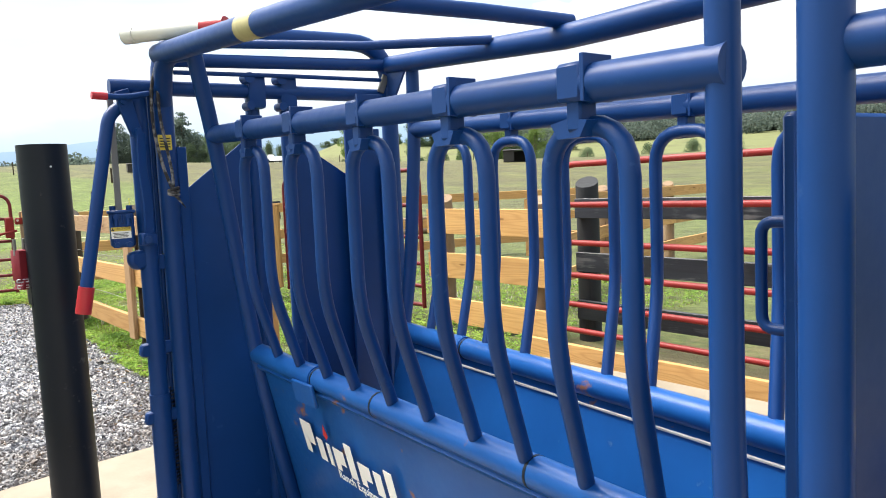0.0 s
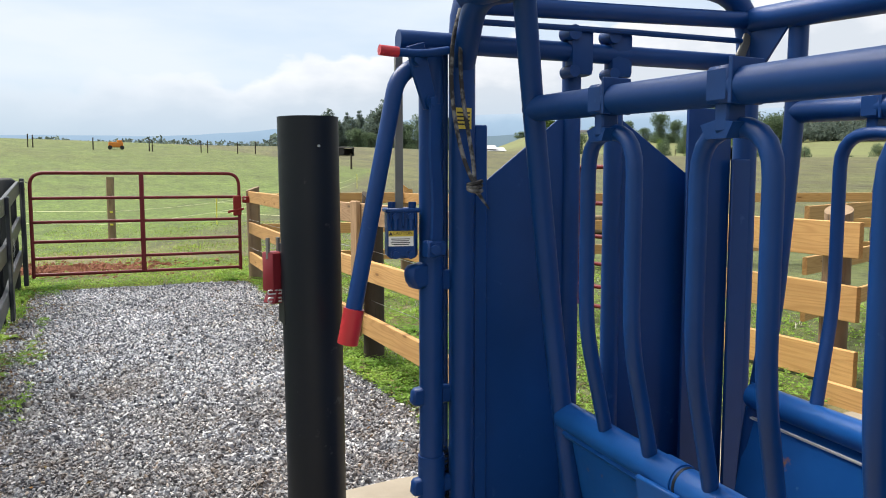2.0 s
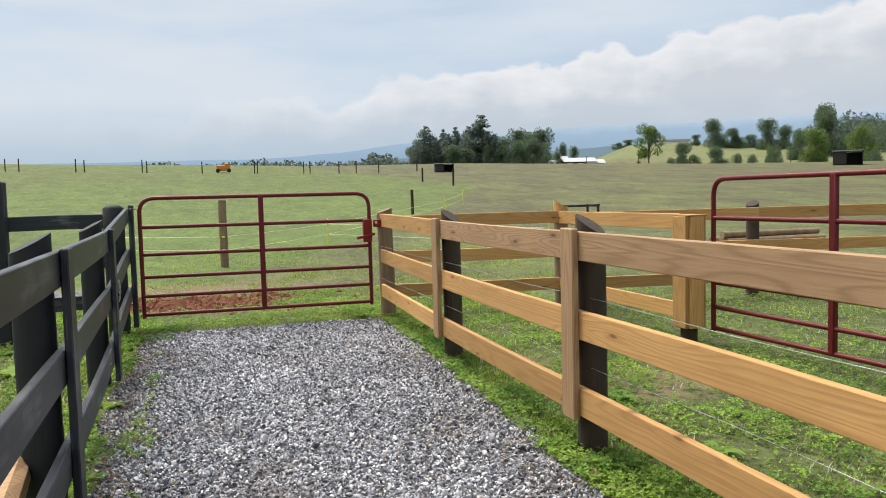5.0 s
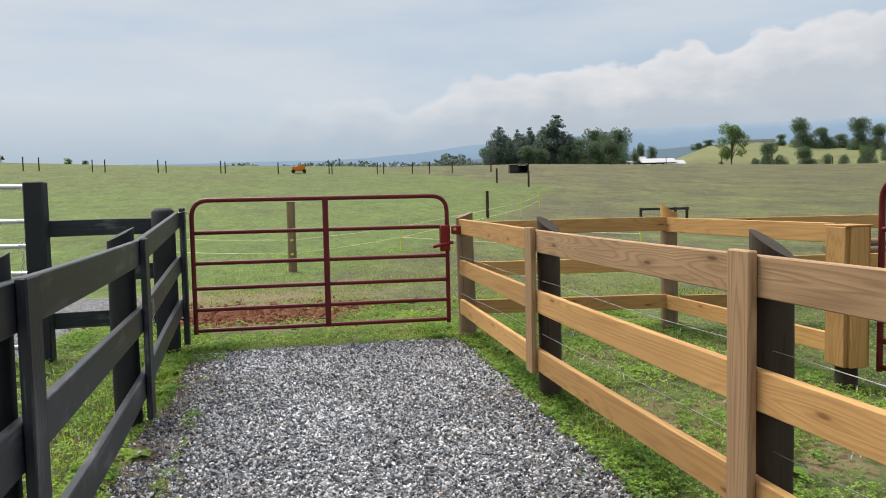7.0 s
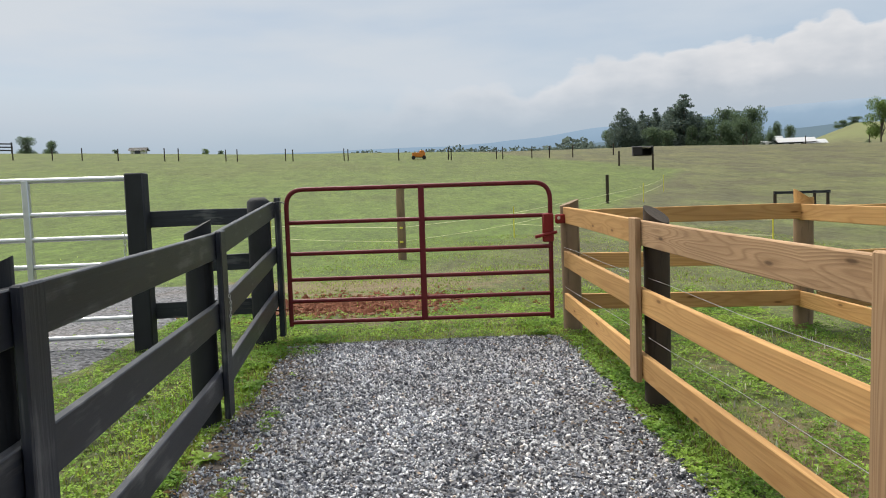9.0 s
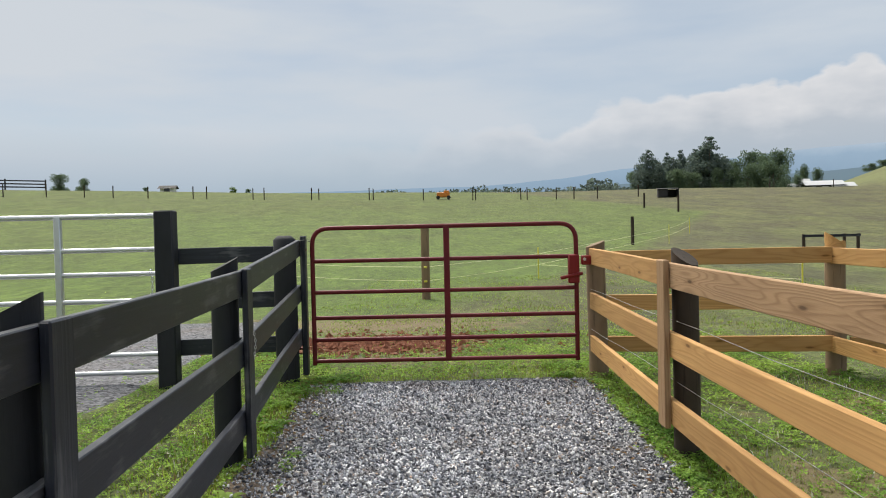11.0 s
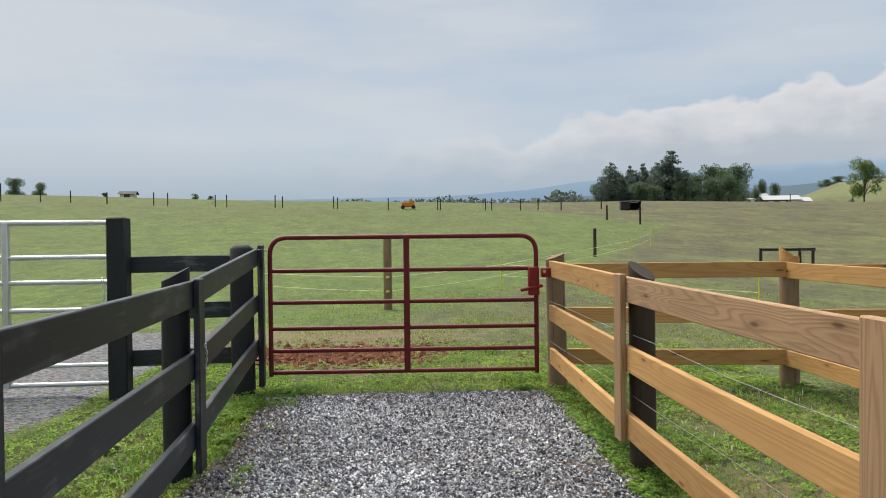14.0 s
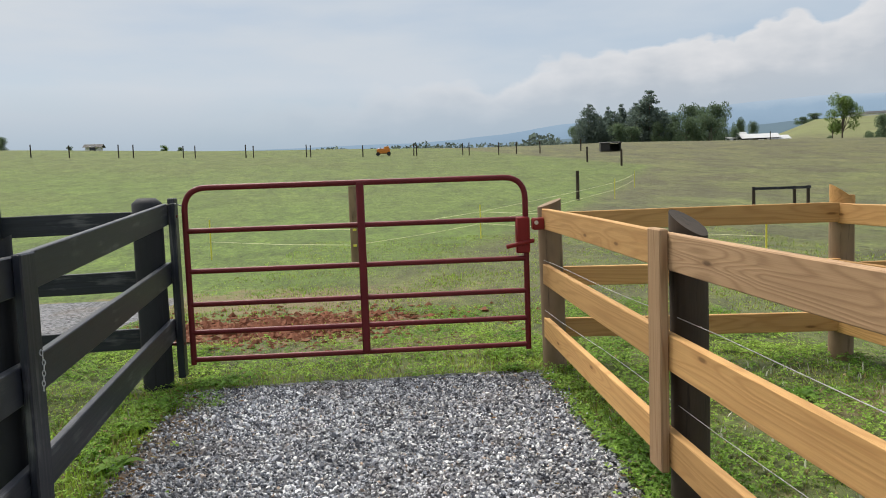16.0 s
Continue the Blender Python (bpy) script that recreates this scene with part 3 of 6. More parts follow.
def make_ground():
    bm = bmesh.new()

    def steps(lo, mid0, mid1, hi, fine):
        """Coordinates that are dense in the middle and stretch outwards."""
        v = list(np.arange(mid0, mid1 + fine / 2, fine))
        s = fine
        while v[-1] < hi:
            s *= 1.16
            v.append(v[-1] + s)
        s = fine
        low = []
        last = mid0
        while last > lo:
            s *= 1.16
            last -= s
            low.append(last)
        return low[::-1] + v

    xs, ys = steps(-3600, -8, 10, 3600, 0.7), steps(-3600, -4, 30, 3600, 0.7)
    grid = [[bm.verts.new((x, y, height(x, y) - (0.03 if 4 < y < 12 and -0.9 < x < 2 else 0.0))) for x in xs] for y in ys]
    for a, b in zip(grid, grid[1:]):
        for k in range(len(xs) - 1):
            bm.faces.new((a[k], a[k + 1], b[k + 1], b[k]))
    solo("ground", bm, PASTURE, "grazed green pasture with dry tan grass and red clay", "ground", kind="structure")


make_ground()


def gravel_right(y):
    return 1.70 + 0.035 * (y - 5) + 0.07 * noise.noise((y * 0.9, 3.1, 0)) + 0.05 * noise.noise((y * 3.1, 1.7, 0)) + 0.025 * noise.noise((y * 8.0, 4.7, 0))


def gravel_left(y):
    return -0.56 + 0.09 * noise.noise((y * 0.8, 9.1, 0)) + 0.06 * noise.noise((y * 2.7, 5.5, 0)) + 0.03 * noise.noise((y * 7.0, 2.5, 0))


GRAVEL_Y = (4.10, 11.15)


def gravel_z(x, y):
    return 0.008 + 0.018 * noise.noise((x * 0.9, y * 0.7, 4.0)) + 0.010 * noise.noise((x * 3.5, y * 3.5, 2.0))


def make_gravel():
    road = thing("gravel_lane", "lane of loose grey crushed limestone with darker damp streaks", "gravel", (0.6, 7.5, 0), kind="stuff")
    bm = bmesh.new()
    rows = []
    for y in np.linspace(4.06, 11.25, 60):
        a, b = gravel_left(y) - 0.10, gravel_right(y) + 0.10
        rows.append([bm.verts.new((a + (b - a) * k / 24, y, gravel_z(a + (b - a) * k / 24, y) - (0.034 if k in (0, 24) else 0))) for k in range(25)])
    for a, b in zip(rows, rows[1:]):
        for k in range(24):
            bm.faces.new((a[k], a[k + 1], b[k + 1], b[k]))
    part("gravel_bed", bm, GRAVEL_BED, road)
    # loose stones: squashed, chipped octahedra in four shapes
    rng = np.random.default_rng(5)
    base = []
    for s in range(6):
        v = np.array([(1, 0, 0), (-1, 0, 0), (0, 1, 0), (0, -1, 0), (0, 0, 1), (0, 0, -1), (.62, .62, .5), (-.62, -.6, .5)], float)
        base.append(v * rng.uniform(0.7, 1.15, (8, 1)) + rng.uniform(-0.14, 0.14, (8, 3)))
    hull = [(0, 2, 6), (2, 4, 6), (4, 0, 6), (1, 3, 7), (3, 4, 7), (4, 1, 7), (2, 1, 4), (3, 0, 4), (2, 0, 5), (1, 2, 5), (3, 1, 5), (0, 3, 5)]
    verts, faces, n = [], [], 0
    for k in range(98000):
        y = GRAVEL_Y[0] + (GRAVEL_Y[1] - GRAVEL_Y[0]) * rng.random()
        a, b = gravel_left(y), gravel_right(y)
        x = a - 0.1 + (b - a + 0.2) * rng.random()
        out = max(0.0, a - x, x - b)
        if out and rng.random() < 0.45 + out * 5:
            continue
        if x - a < 0.34 and rng.random() < (0.34 - x + a) * 2.6 * (0.7 + noise.noise((x * 2.1, y * 2.1, 7.0))):
            continue
        r = rng.gamma(5.0, 0.00135) + 0.0034
        q = Euler((rng.uniform(-1.0, 1.0), rng.uniform(-1.0, 1.0), rng.uniform(0, 6.28))).to_matrix()
        w = base[k % 6] * (r, r * rng.uniform(0.5, 0.9), r * rng.uniform(0.40, 0.75))
        w = w @ np.array(q).T + (x, y, gravel_z(x, y) + r * rng.uniform(0.0, 1.0))
        verts.append(w)
        faces += [(i + n, j + n, l + n) for i, j, l in hull]
        n += 8
    me = bpy.data.meshes.new("stones")
    me.from_pydata(np.concatenate(verts).tolist(), [], faces)
    me.materials.append(GRAVEL)
    tagged(part("stones", me, GRAVEL, road), "angular grey stones", kind="stuff")


make_gravel()


def make_slab():
    bm = bmesh.new()
    out = [(-2.2, -4.0), (3.95, -4.0), (3.95, 4.0), (3.0, 4.06), (1.3, 4.16), (0.8, 4.10), (0.25, 4.00), (-0.9, 3.92), (-2.2, 3.9)]
    f = bm.faces.new([bm.verts.new((x, y, -0.05)) for x, y in out])
    r = bmesh.ops.extrude_face_region(bm, geom=[f])
    bmesh.ops.translate(bm, verts=[v for v in r["geom"] if isinstance(v, bmesh.types.BMVert)], vec=(0, 0, 0.085))
    bmesh.ops.bevel(bm, geom=[e for e in bm.edges if abs(e.verts[0].co.z - e.verts[1].co.z) < 1e-4 and e.verts[0].co.z > 0], offset=0.012, segments=2, affect="EDGES")
    solo("concrete_pad", bm, CONCRETE, "stained tan concrete slab under the cattle chute", "slab", kind="structure")


make_slab()


# ---- board fences ----
def board(parent, p0, p1, h, th, material, name="rail_board", bevel=0.004, label="", wane=0.0):
    """A sawn board from p0 to p1 (its centre line), standing on edge, slightly bowed."""
    m, ln = along(p0, p1)
    bm = bmesh.new()
    n = max(2, int(ln / 0.4))
    rng = random.Random(int(abs(p0[0] * 91 + p0[1] * 57 + p0[2] * 33 + p1[1] * 7) * 100))
    bow, lift = rng.uniform(-0.006, 0.006), rng.uniform(-0.005, 0.005)
    rows = []
    for k in range(n + 1):
        t = k / n
        x = (t - 0.5) * ln
        s = 4 * t * (1 - t)
        hh = h / 2
        c = bevel
        prof = [(-th / 2, -hh + c), (-th / 2 + c, -hh), (th / 2 - c, -hh), (th / 2, -hh + c), (th / 2, hh - c), (th / 2 - c, hh), (-th / 2 + c, hh), (-th / 2, hh - c)]
        rows.append([bm.verts.new((x, y + bow * s, z + lift * s)) for y, z in prof])
    for a, b in zip(rows, rows[1:]):
        for k in range(8):
            bm.faces.new((a[k], a[(k + 1) % 8], b[(k + 1) % 8], b[k]))
    bm.faces.new(rows[0])
    bm.faces.new(rows[-1])
    return part(name, bm, material, parent, label, m, smooth=30)


def batten(parent, x, y, z0, z1, w, th, material, yaw=0.0, name="batten"):
    """An upright face board, its local x along its length."""
    m = Matrix.Translation((x, y, (z0 + z1) / 2)) @ pose(0, 0, 0, 0, 0, yaw) @ pose(0, 0, 0, 0, -90, 0)
    m = m @ Matrix.Rotation(radians(90), 4, "X")
    bm = box((z1 - z0, th, w), None, 0.006)
    return part(name, bm, material, parent, "", m, smooth=30)


def round_post(parent, x, y, z0, z1, r, material, slant=(0.0, 0.0), name="post", lean=(0, 0), dome=False, label=""):
    """A round wooden post: a little out of true, its top sawn at a slant or domed."""
    bm = bmesh.new()
    rng = random.Random(int(abs(x * 71 + y * 37) * 100))
    seg, rings = 18, []
    zs = np.linspace(z0, z1, 7)
    ph = rng.uniform(0, 6)
    for i, z in enumerate(zs):
        ring = []
        for k in range(seg):
            a = 2 * math.pi * k / seg
            rr = r * (1 + 0.05 * math.sin(2 * a + ph) + 0.03 * math.sin(3 * a + i)) * (1 - 0.03 * i / 6)
            px_, py_ = rr * math.cos(a), rr * math.sin(a)
            zz = z - z0
            if i == 6:
                zz += slant[0] * px_ + slant[1] * py_
            t = (z - z0) / (z1 - z0)
            ring.append(bm.verts.new((px_ + lean[0] * t, py_ + lean[1] * t, zz)))
        rings.append(ring)
    for a, b in zip(rings, rings[1:]):
        for k in range(seg):
            bm.faces.new((a[k], a[(k + 1) % seg], b[(k + 1) % seg], b[k]))
    if dome:
        ring2 = [bm.verts.new((v.co.x * 0.6, v.co.y * 0.6, v.co.z + r * 0.35)) for v in rings[-1]]
        for k in range(seg):
            bm.faces.new((rings[-1][k], rings[-1][(k + 1) % seg], ring2[(k + 1) % seg], ring2[k]))
        bm.faces.new(ring2)
    else:
        bm.faces.new(rings[-1])
    bm.faces.new(rings[0])
    return part(name, bm, material, parent, label, Matrix.Translation((x, y, z0)), smooth=50)


def right_fence():
    """New three-board fence on old posts along the lane, with two strands of wire on its far side."""
    f = thing("board_fence", "three-board fence of new tan pine on old dark posts", "fence", (1.9, 8, 0))
    stops = [(1.875, 4.22), (1.888, 6.40), (1.915, 8.82), (1.985, 11.28)]
    tops, low = 1.15, 0.19
    for i, (a, b) in enumerate(zip(stops, stops[1:])):
        for j, zc in enumerate((1.075, 0.675, 0.285)):
            mat = BOARD_GREY if j == 0 and i < 2 else BOARD
            board(f, (a[0], a[1] + 0.004, zc), (b[0], b[1] - 0.004, zc + (0.015 if i == 2 else 0)), 0.145, 0.038, mat)
    for x, y in stops[1:3]:
        batten(f, x - 0.038, y, low, tops + 0.015, 0.135, 0.036, BOARD_GREY)
        round_post(f, x + 0.105, y + 0.035, -0.3, tops + 0.03, 0.082, POST_DARK, slant=(-0.45, 0.5))
    round_post(f, 2.055, 11.33, -0.3, 1.20, 0.092, POST_BROWN, slant=(0.35, 0.0), lean=(-0.02, 0))
    # corner post boxed in new pine
    for dx, dy, w, t, yaw in ((-0.085, 0, 0.19, 0.036, 0), (0.0, -0.10, 0.135, 0.036, 90), (0.085, 0, 0.19, 0.036, 0), (0.0, 0.10, 0.135, 0.036, 90)):
        batten(f, 1.875 + dx, 4.22 + dy, -0.05, 1.14, w, t, BOARD, yaw, "casing_board")
    part("post_cap", box((0.2, 0.24, 0.012), Matrix.Translation((1.875, 4.22, 1.146)), 0.003), BOARD, f)
    for z in (0.80, 0.45):
        pts = [(x + 0.02 + 0.004 * math.sin(7 * t), y, z + 0.006 * math.sin(5 * t + z * 9)) for t, (x, y) in enumerate([(1.93 + 0.0 * k, 4.4 + k * 0.45) for k in range(16)])]
        part("fence_wire", tube(pts, 0.0018, 6), WIRE, f)


right_fence()


def back_fence():
    """The fence of the small holding pen behind: from the gate post to a far corner and back to a boxed post."""
    f = thing("pen_fence", "three-board fence of new tan pine round the holding pen", "fence", (3.9, 10.8, 0))
    a, b, c = (2.08, 11.36), (4.05, 11.0), (4.05, 8.62)
    for p, q in ((a, b), (b, c)):
        for zc in (1.06, 0.66, 0.28):
            board(f, (*p, zc), (*q, zc + 0.01), 0.14, 0.038, BOARD)
    round_post(f, 4.10, 11.06, -0.3, 1.11, 0.085, POST_BROWN)
    round_post(f, 4.10, 11.06, 1.112, 1.20, 0.084, BOARD, slant=(-0.75, 0.15), name="post_top", label="slanted top of fresh pine")
    for dx, dy, w, t, yaw in ((-0.085, 0, 0.19, 0.036, 0), (0.0, -0.10, 0.135, 0.036, 90), (0.085, 0, 0.19, 0.036, 0), (0.0, 0.10, 0.135, 0.036, 90)):
        batten(f, 4.06 + dx, 8.52 + dy, 0.16, 1.12, w, t, BOARD, yaw, "casing_board")
    part("post_cap", box((0.2, 0.24, 0.012), Matrix.Translation((4.06, 8.52, 1.126)), 0.003), BOARD, f)
    round_post(f, 4.06, 8.52, -0.3, 1.1, 0.07, POST_DARK)
    # a run beyond the red gate
    g = thing("far_pen_fence", "plain three-board pine fence behind the red gate", "fence", (7.5, 10.5, 0))
    for p, q in (((4.2, 11.0), (6.6, 10.7)), ((6.6, 10.7), (9.0, 10.2)), ((9.0, 10.2), (11.4, 9.2))):
        for zc in (1.04, 0.64, 0.27):
            board(g, (*p, zc + height(*p)), (*q, zc + height(*q)), 0.14, 0.036, BOARD)
        round_post(g, q[0], q[1] + 0.1, -0.3, 1.16 + height(*q), 0.08, POST_DARK, slant=(0.4, 0.2))


back_fence()


def left_fence():
    f = thing("black_board_fence", "black-stained three-board fence with domed round posts", "fence", (-0.6, 7, 0))
    stops = [(-0.41, 1.6), (-0.44, 4.0), (-0.50, 6.43), (-0.590, 8.89), (-0.675, 11.36)]
    for a, b in zip(stops, stops[1:]):
        for zc in (1.08, 0.67, 0.27):
            board(f, (a[0], a[1] + 0.003, zc), (b[0], b[1] - 0.003, zc + (0.14 if b[1] > 11 else 0)), 0.15, 0.036, BOARD_BLACK)
    for x, y in stops[1:4]:
        batten(f, x + 0.037, y, 0.06, 1.165, 0.13, 0.034, BOARD_BLACK)
        round_post(f, x - 0.105, y + 0.04, -0.3, 1.19, 0.085, POST_BLACK, slant=(0.5, 0.15))
    batten(f, -0.630, 11.38, 0.06, 1.33, 0.09, 0.05, BOARD_BLACK)
    round_post(f, -0.79, 11.33, -0.3, 1.30, 0.105, POST_BLACK, dome=True)
    # short return to the tall square gate post
    for zc in (1.17, 0.76, 0.345):
        board(f, (-0.84, 11.42, zc), (-1.76, 11.32, zc), 0.145, 0.036, BOARD_BLACK)
    part("gate_post", box((0.165, 0.155, 1.92), Matrix.Translation((-1.825, 11.24, 0.625)), 0.012), POST_BLACK, f, "tall square black post")


left_fence()


# ---- gates ----
def tube_gate(name, label, p0, p1, z0, z1, zs, r, material, uprights=(0.5,), corner=0.16, upright_w=0.055, group=""):
    """A bent-tube farm gate between two ends: rounded hoop, rails at zs, flat uprights."""
    p0, p1 = Vector((*p0, 0)), Vector((*p1, 0))
    d = (p1 - p0).normalized()
    g = thing(name, label, "gate", (*p0.xy, z0), group)
    up = Vector((0, 0, 1))
    hoop = fillet([p0 + up * (z0 - 0.03), p0 + up * z1, p1 + up * z1, p1 + up * (z0 - 0.03)], corner, 7)
    part("hoop", tube(hoop, r, 14), material, g)
    for z in zs:
        part("rail", tube([p0 + up * z + d * 0.01, p1 + up * z - d * 0.01], r * 0.93, 12), material, g)
    for t in uprights:
        m = Matrix.Translation(p0.lerp(p1, t) + up * (z0 + z1) / 2) @ Matrix.Rotation(math.atan2(d.y, d.x), 4, "Z")
        part("upright", box((upright_w, r * 2.3, z1 - z0 + 0.01), m, 0.008), material, g)
    return g, d


def lane_gate():
    g, d = tube_gate("red_tube_gate", "dark red six-rail tube gate, closed across the gravel lane", (-0.548, 11.37), (1.852, 11.30),
                     0.175, 1.395, (0.18, 0.375, 0.575, 0.81, 1.095), 0.021, RED_STEEL, (0.51,))
    part("hinge", tube([(-0.60, 11.37, 1.20), (-0.71, 11.38, 1.24)], 0.012, 8), RED_STEEL, g)
    part("hinge", tube([(-0.60, 11.37, 0.30), (-0.71, 11.38, 0.30)], 0.012, 8), RED_STEEL, g)
    part("latch_plate", box((0.10, 0.06, 0.26), Matrix.Translation((1.825, 11.285, 0.98)), 0.01), BRIGHT_RED, g)
    bx = part("latch_box", box((0.085, 0.08, 0.085), Matrix.Translation((1.925, 11.22, 1.06)), 0.01), BRIGHT_RED, g)
    part("latch_bolt", tube([(1.70, 11.25, 0.90), (1.90, 11.25, 0.94)], 0.016, 10), BRIGHT_RED, g)
    part("bolt_head", bolt_bm((1.905, 11.18, 1.07), (0, -1, 0)), GALV, bx)


lane_gate()


def silver_gate():
    g, d = tube_gate("silver_tube_gate", "galvanised seven-rail tube gate standing open beyond the black post", (-1.885, 11.37), (-5.3, 11.25),
                     0.10, 1.545, (0.12, 0.285, 0.53, 0.775, 1.02, 1.24), 0.024, GALV, (0.275, 0.7), 0.10, 0.06)


silver_gate()


def red_panels():
    tube_gate("red_pen_gate", "dark red tube gate of the holding pen, closed", (4.22, 8.40), (4.36, 5.95),
              0.16, 1.43, (0.16, 0.34, 0.55, 0.80, 1.10), 0.021, RED_STEEL, (0.5,), 0.15, group="red pen gates")
    tube_gate("red_corral_panel", "bright red six-rail corral panel beside the pen fence", (4.35, 4.20), (4.20, 0.60),
              0.06, 1.385, (0.155, 0.35, 0.57, 0.81, 1.09), 0.023, BRIGHT_RED, (0.365, 0.8), 0.17, group="red pen gates")


red_panels()


# ---- the cattle chute ----
def lerp(a, b, t):
    return tuple(p + (q - p) * t for p, q in zip(a, b))


NEAR_TOP = ((1.118, 2.76, 1.483), (0.989, 0.80, 1.416))
NEAR_LOW = ((1.245, 2.79, 0.712), (1.165, 0.70, 0.668))
FAR_TOP = ((1.915, 2.70, 1.500), (1.690, 0.55, 1.420))
FAR_LOW = ((1.800, 2.70, 0.722), (1.570, 0.55, 0.718))


def on_rail(rail, y):
    (x0, y0, z0), (x1, y1, z1) = rail
    t = (y - y0) / (y1 - y0)
    return Vector((x0 + (x1 - x0) * t, y, z0 + (z1 - z0) * t))


def side_bar(ch, top, low, y, side, half=0.083, foot=-0.02):
    """A hairpin of bent tube hung from the top rail, its two legs kinked in to the lower rail."""
    c = on_rail(top, y)
    pts = []
    for s in (1, -1):
        b = on_rail(low, y + s * half + foot)
        t = on_rail(top, y + s * half)
        leg = [b, Vector((t.x + side * 0.012, y + s * half, 1.0)), Vector((t.x + side * 0.012, y + s * half, c.z - 0.062))]
        pts += leg if s > 0 else leg[::-1]
    return part("side_bar", tube(fillet(pts, 0.085, 5), 0.0165, 12), BLUE, ch)


def rail_clamp(ch, top, y, side):
    c = on_rail(top, y)
    m = Matrix.Translation(c)
    bm = box((0.062, 0.052, 0.058), m @ Matrix.Translation((0, 0, 0.002)), 0.006)
    add_box(bm, (0.066, 0.008, 0.070), m @ Matrix.Translation((0.0, -0.030, 0.006)), 0.001)
    add_box(bm, (0.040, 0.030, 0.050), m @ Matrix.Translation((0, 0, -0.046)), 0.004)
    clamp = part("rail_clamp", bm, BLUE, ch)
    ear = plate([(-0.046, 0.012), (0.0, 0.018), (0.046, 0.012), (0.028, -0.012), (-0.028, -0.012)], 0.022,
                Matrix.Translation(c + Vector((-0.004 * side, 0.012, -0.068))) @ pose(0, 0, 0, 0, 0, 78))
    part("clamp_ear", ear, BLUE, clamp)
    return clamp


def low_rail(ch, rail, joints, side):
    a, b = Vector(rail[0]), Vector(rail[1])
    part("lower_rail", tube([a.lerp(b, k / 8) for k in range(9)], 0.036, 20), BLUE_LIT_WORN, ch)
    for y in joints:
        p, q = on_rail(rail, y + 0.0035), on_rail(rail, y - 0.0035)
        part("rail_joint", tube([p, q], 0.0370, 20), PIPE_BLACK, ch)
    y = joints[0]
    p, q = on_rail(rail, y + 0.07), on_rail(rail, y + 0.01)
    part("rail_sleeve", tube([p, q], 0.0395, 20), BLUE_LIT_WORN, ch)
    part("rail_flange", box((0.012, 0.13, 0.075), Matrix.Translation((p + q) / 2 + Vector((-0.036 * side, 0.0, -0.045))) @ pose(0, 0, 0, 0, -12 * side, 0), 0.003), BLUE_LIT_WORN, ch)


def side_panel(ch, rail, side):
    """Sheet-steel lower side, hung under the lower rail and leaning in to the floor, with a rolled top lip."""
    a, b = Vector(rail[0]), Vector(rail[1])
    bm = bmesh.new()
    rows = []
    for k in range(13):
        p = a.lerp(b, k / 12)
        rows.append([bm.verts.new(p + Vector((dx * side, 0, dz))) for dx, dz in
                     ((-0.012, -0.030), (-0.020, -0.040), (-0.012, -0.052), (0.008, -0.060), (0.10, -0.45), (0.135, -0.63), (0.139, -0.63), (0.104, -0.45), (0.012, -0.058), (-0.006, -0.046), (-0.010, -0.036))])
    for p, q in zip(rows, rows[1:]):
        for k in range(11):
            bm.faces.new((p[k], p[(k + 1) % 11], q[(k + 1) % 11], q[k]))
    bm.faces.new(rows[0])
    bm.faces.new(rows[-1])
    pn = part("side_panel", bm, BLUE_LIT_WORN, ch)
    off = Vector((0.016 * side, 0, -0.058))
    # pale strip paints the light caught along the panel's bare top edge
    part("panel_lip", tube([a + off, a.lerp(b, 0.5) + off, b + off], 0.0045, 6), LIT_BARE_EDGE, pn, "bare upper edge of the panel, painted pale as lit")
    return pn


def emblem(ch, panel):
    """Maker's mark on the near panel, as plain white shapes with a red flame over one of them."""
    o = Vector((1.298, 2.545, 0.412))
    run = Vector((-0.045, -1, -0.035)).normalized()
    fall = Vector((0.235, 0, -1)).normalized()
    m = Matrix((run, -fall, run.cross(-fall))).transposed().to_4x4()
    m = Matrix.Translation(o + Vector((-0.012, 0, 0))) @ m
    m = m @ Matrix.Diagonal((1.42, 1.36, 1, 1))
    x = 0.0
    for w, h, drop in ((0.058, 0.088, 0.0), (0.036, 0.058, 0.0), (0.018, 0.058, 0.0), (0.05, 0.058, 0.0), (0.036, 0.088, 0.0), (0.05, 0.058, 0.0), (0.036, 0.058, 0.0), (0.036, 0.078, 0.0)):
        bm = bmesh.new()
        if w > 0.045:
            add_box(bm, (w * 0.46, h, 0.001), Matrix.Translation((w * 0.23, h / 2, 0)), 0.0003)
            add_box(bm, (w * 0.52, h * 0.66, 0.001), Matrix.Translation((w * 0.74, h * 0.67, 0.0002)), 0.0003)
        else:
            add_box(bm, (w * 0.86 if w > 0.02 else w, h, 0.001), Matrix.Translation((w * 0.46, h / 2, 0)))
        part("emblem_shape", bm, LABEL_WHITE, panel, "", m @ Matrix.Translation((x, 0, 0)), smooth=0)
        if w == 0.018:
            part("emblem_flame", plate([(-0.011, 0), (0.0, -0.012), (0.012, 0.0), (0.002, 0.03)], 0.001, Matrix.Rotation(radians(90), 4, "X") @ Matrix.Diagonal((1, 1, -1, 1))), EMBLEM_RED, panel, "red flame of the emblem",
                 m @ Matrix.Translation((x + 0.009, 0.078, 0)), smooth=0)
        x += w + 0.012
    lettering("Ranch Equipment", 0.031, m @ Matrix.Translation((0.145, -0.030, 0)), LABEL_WHITE, panel)


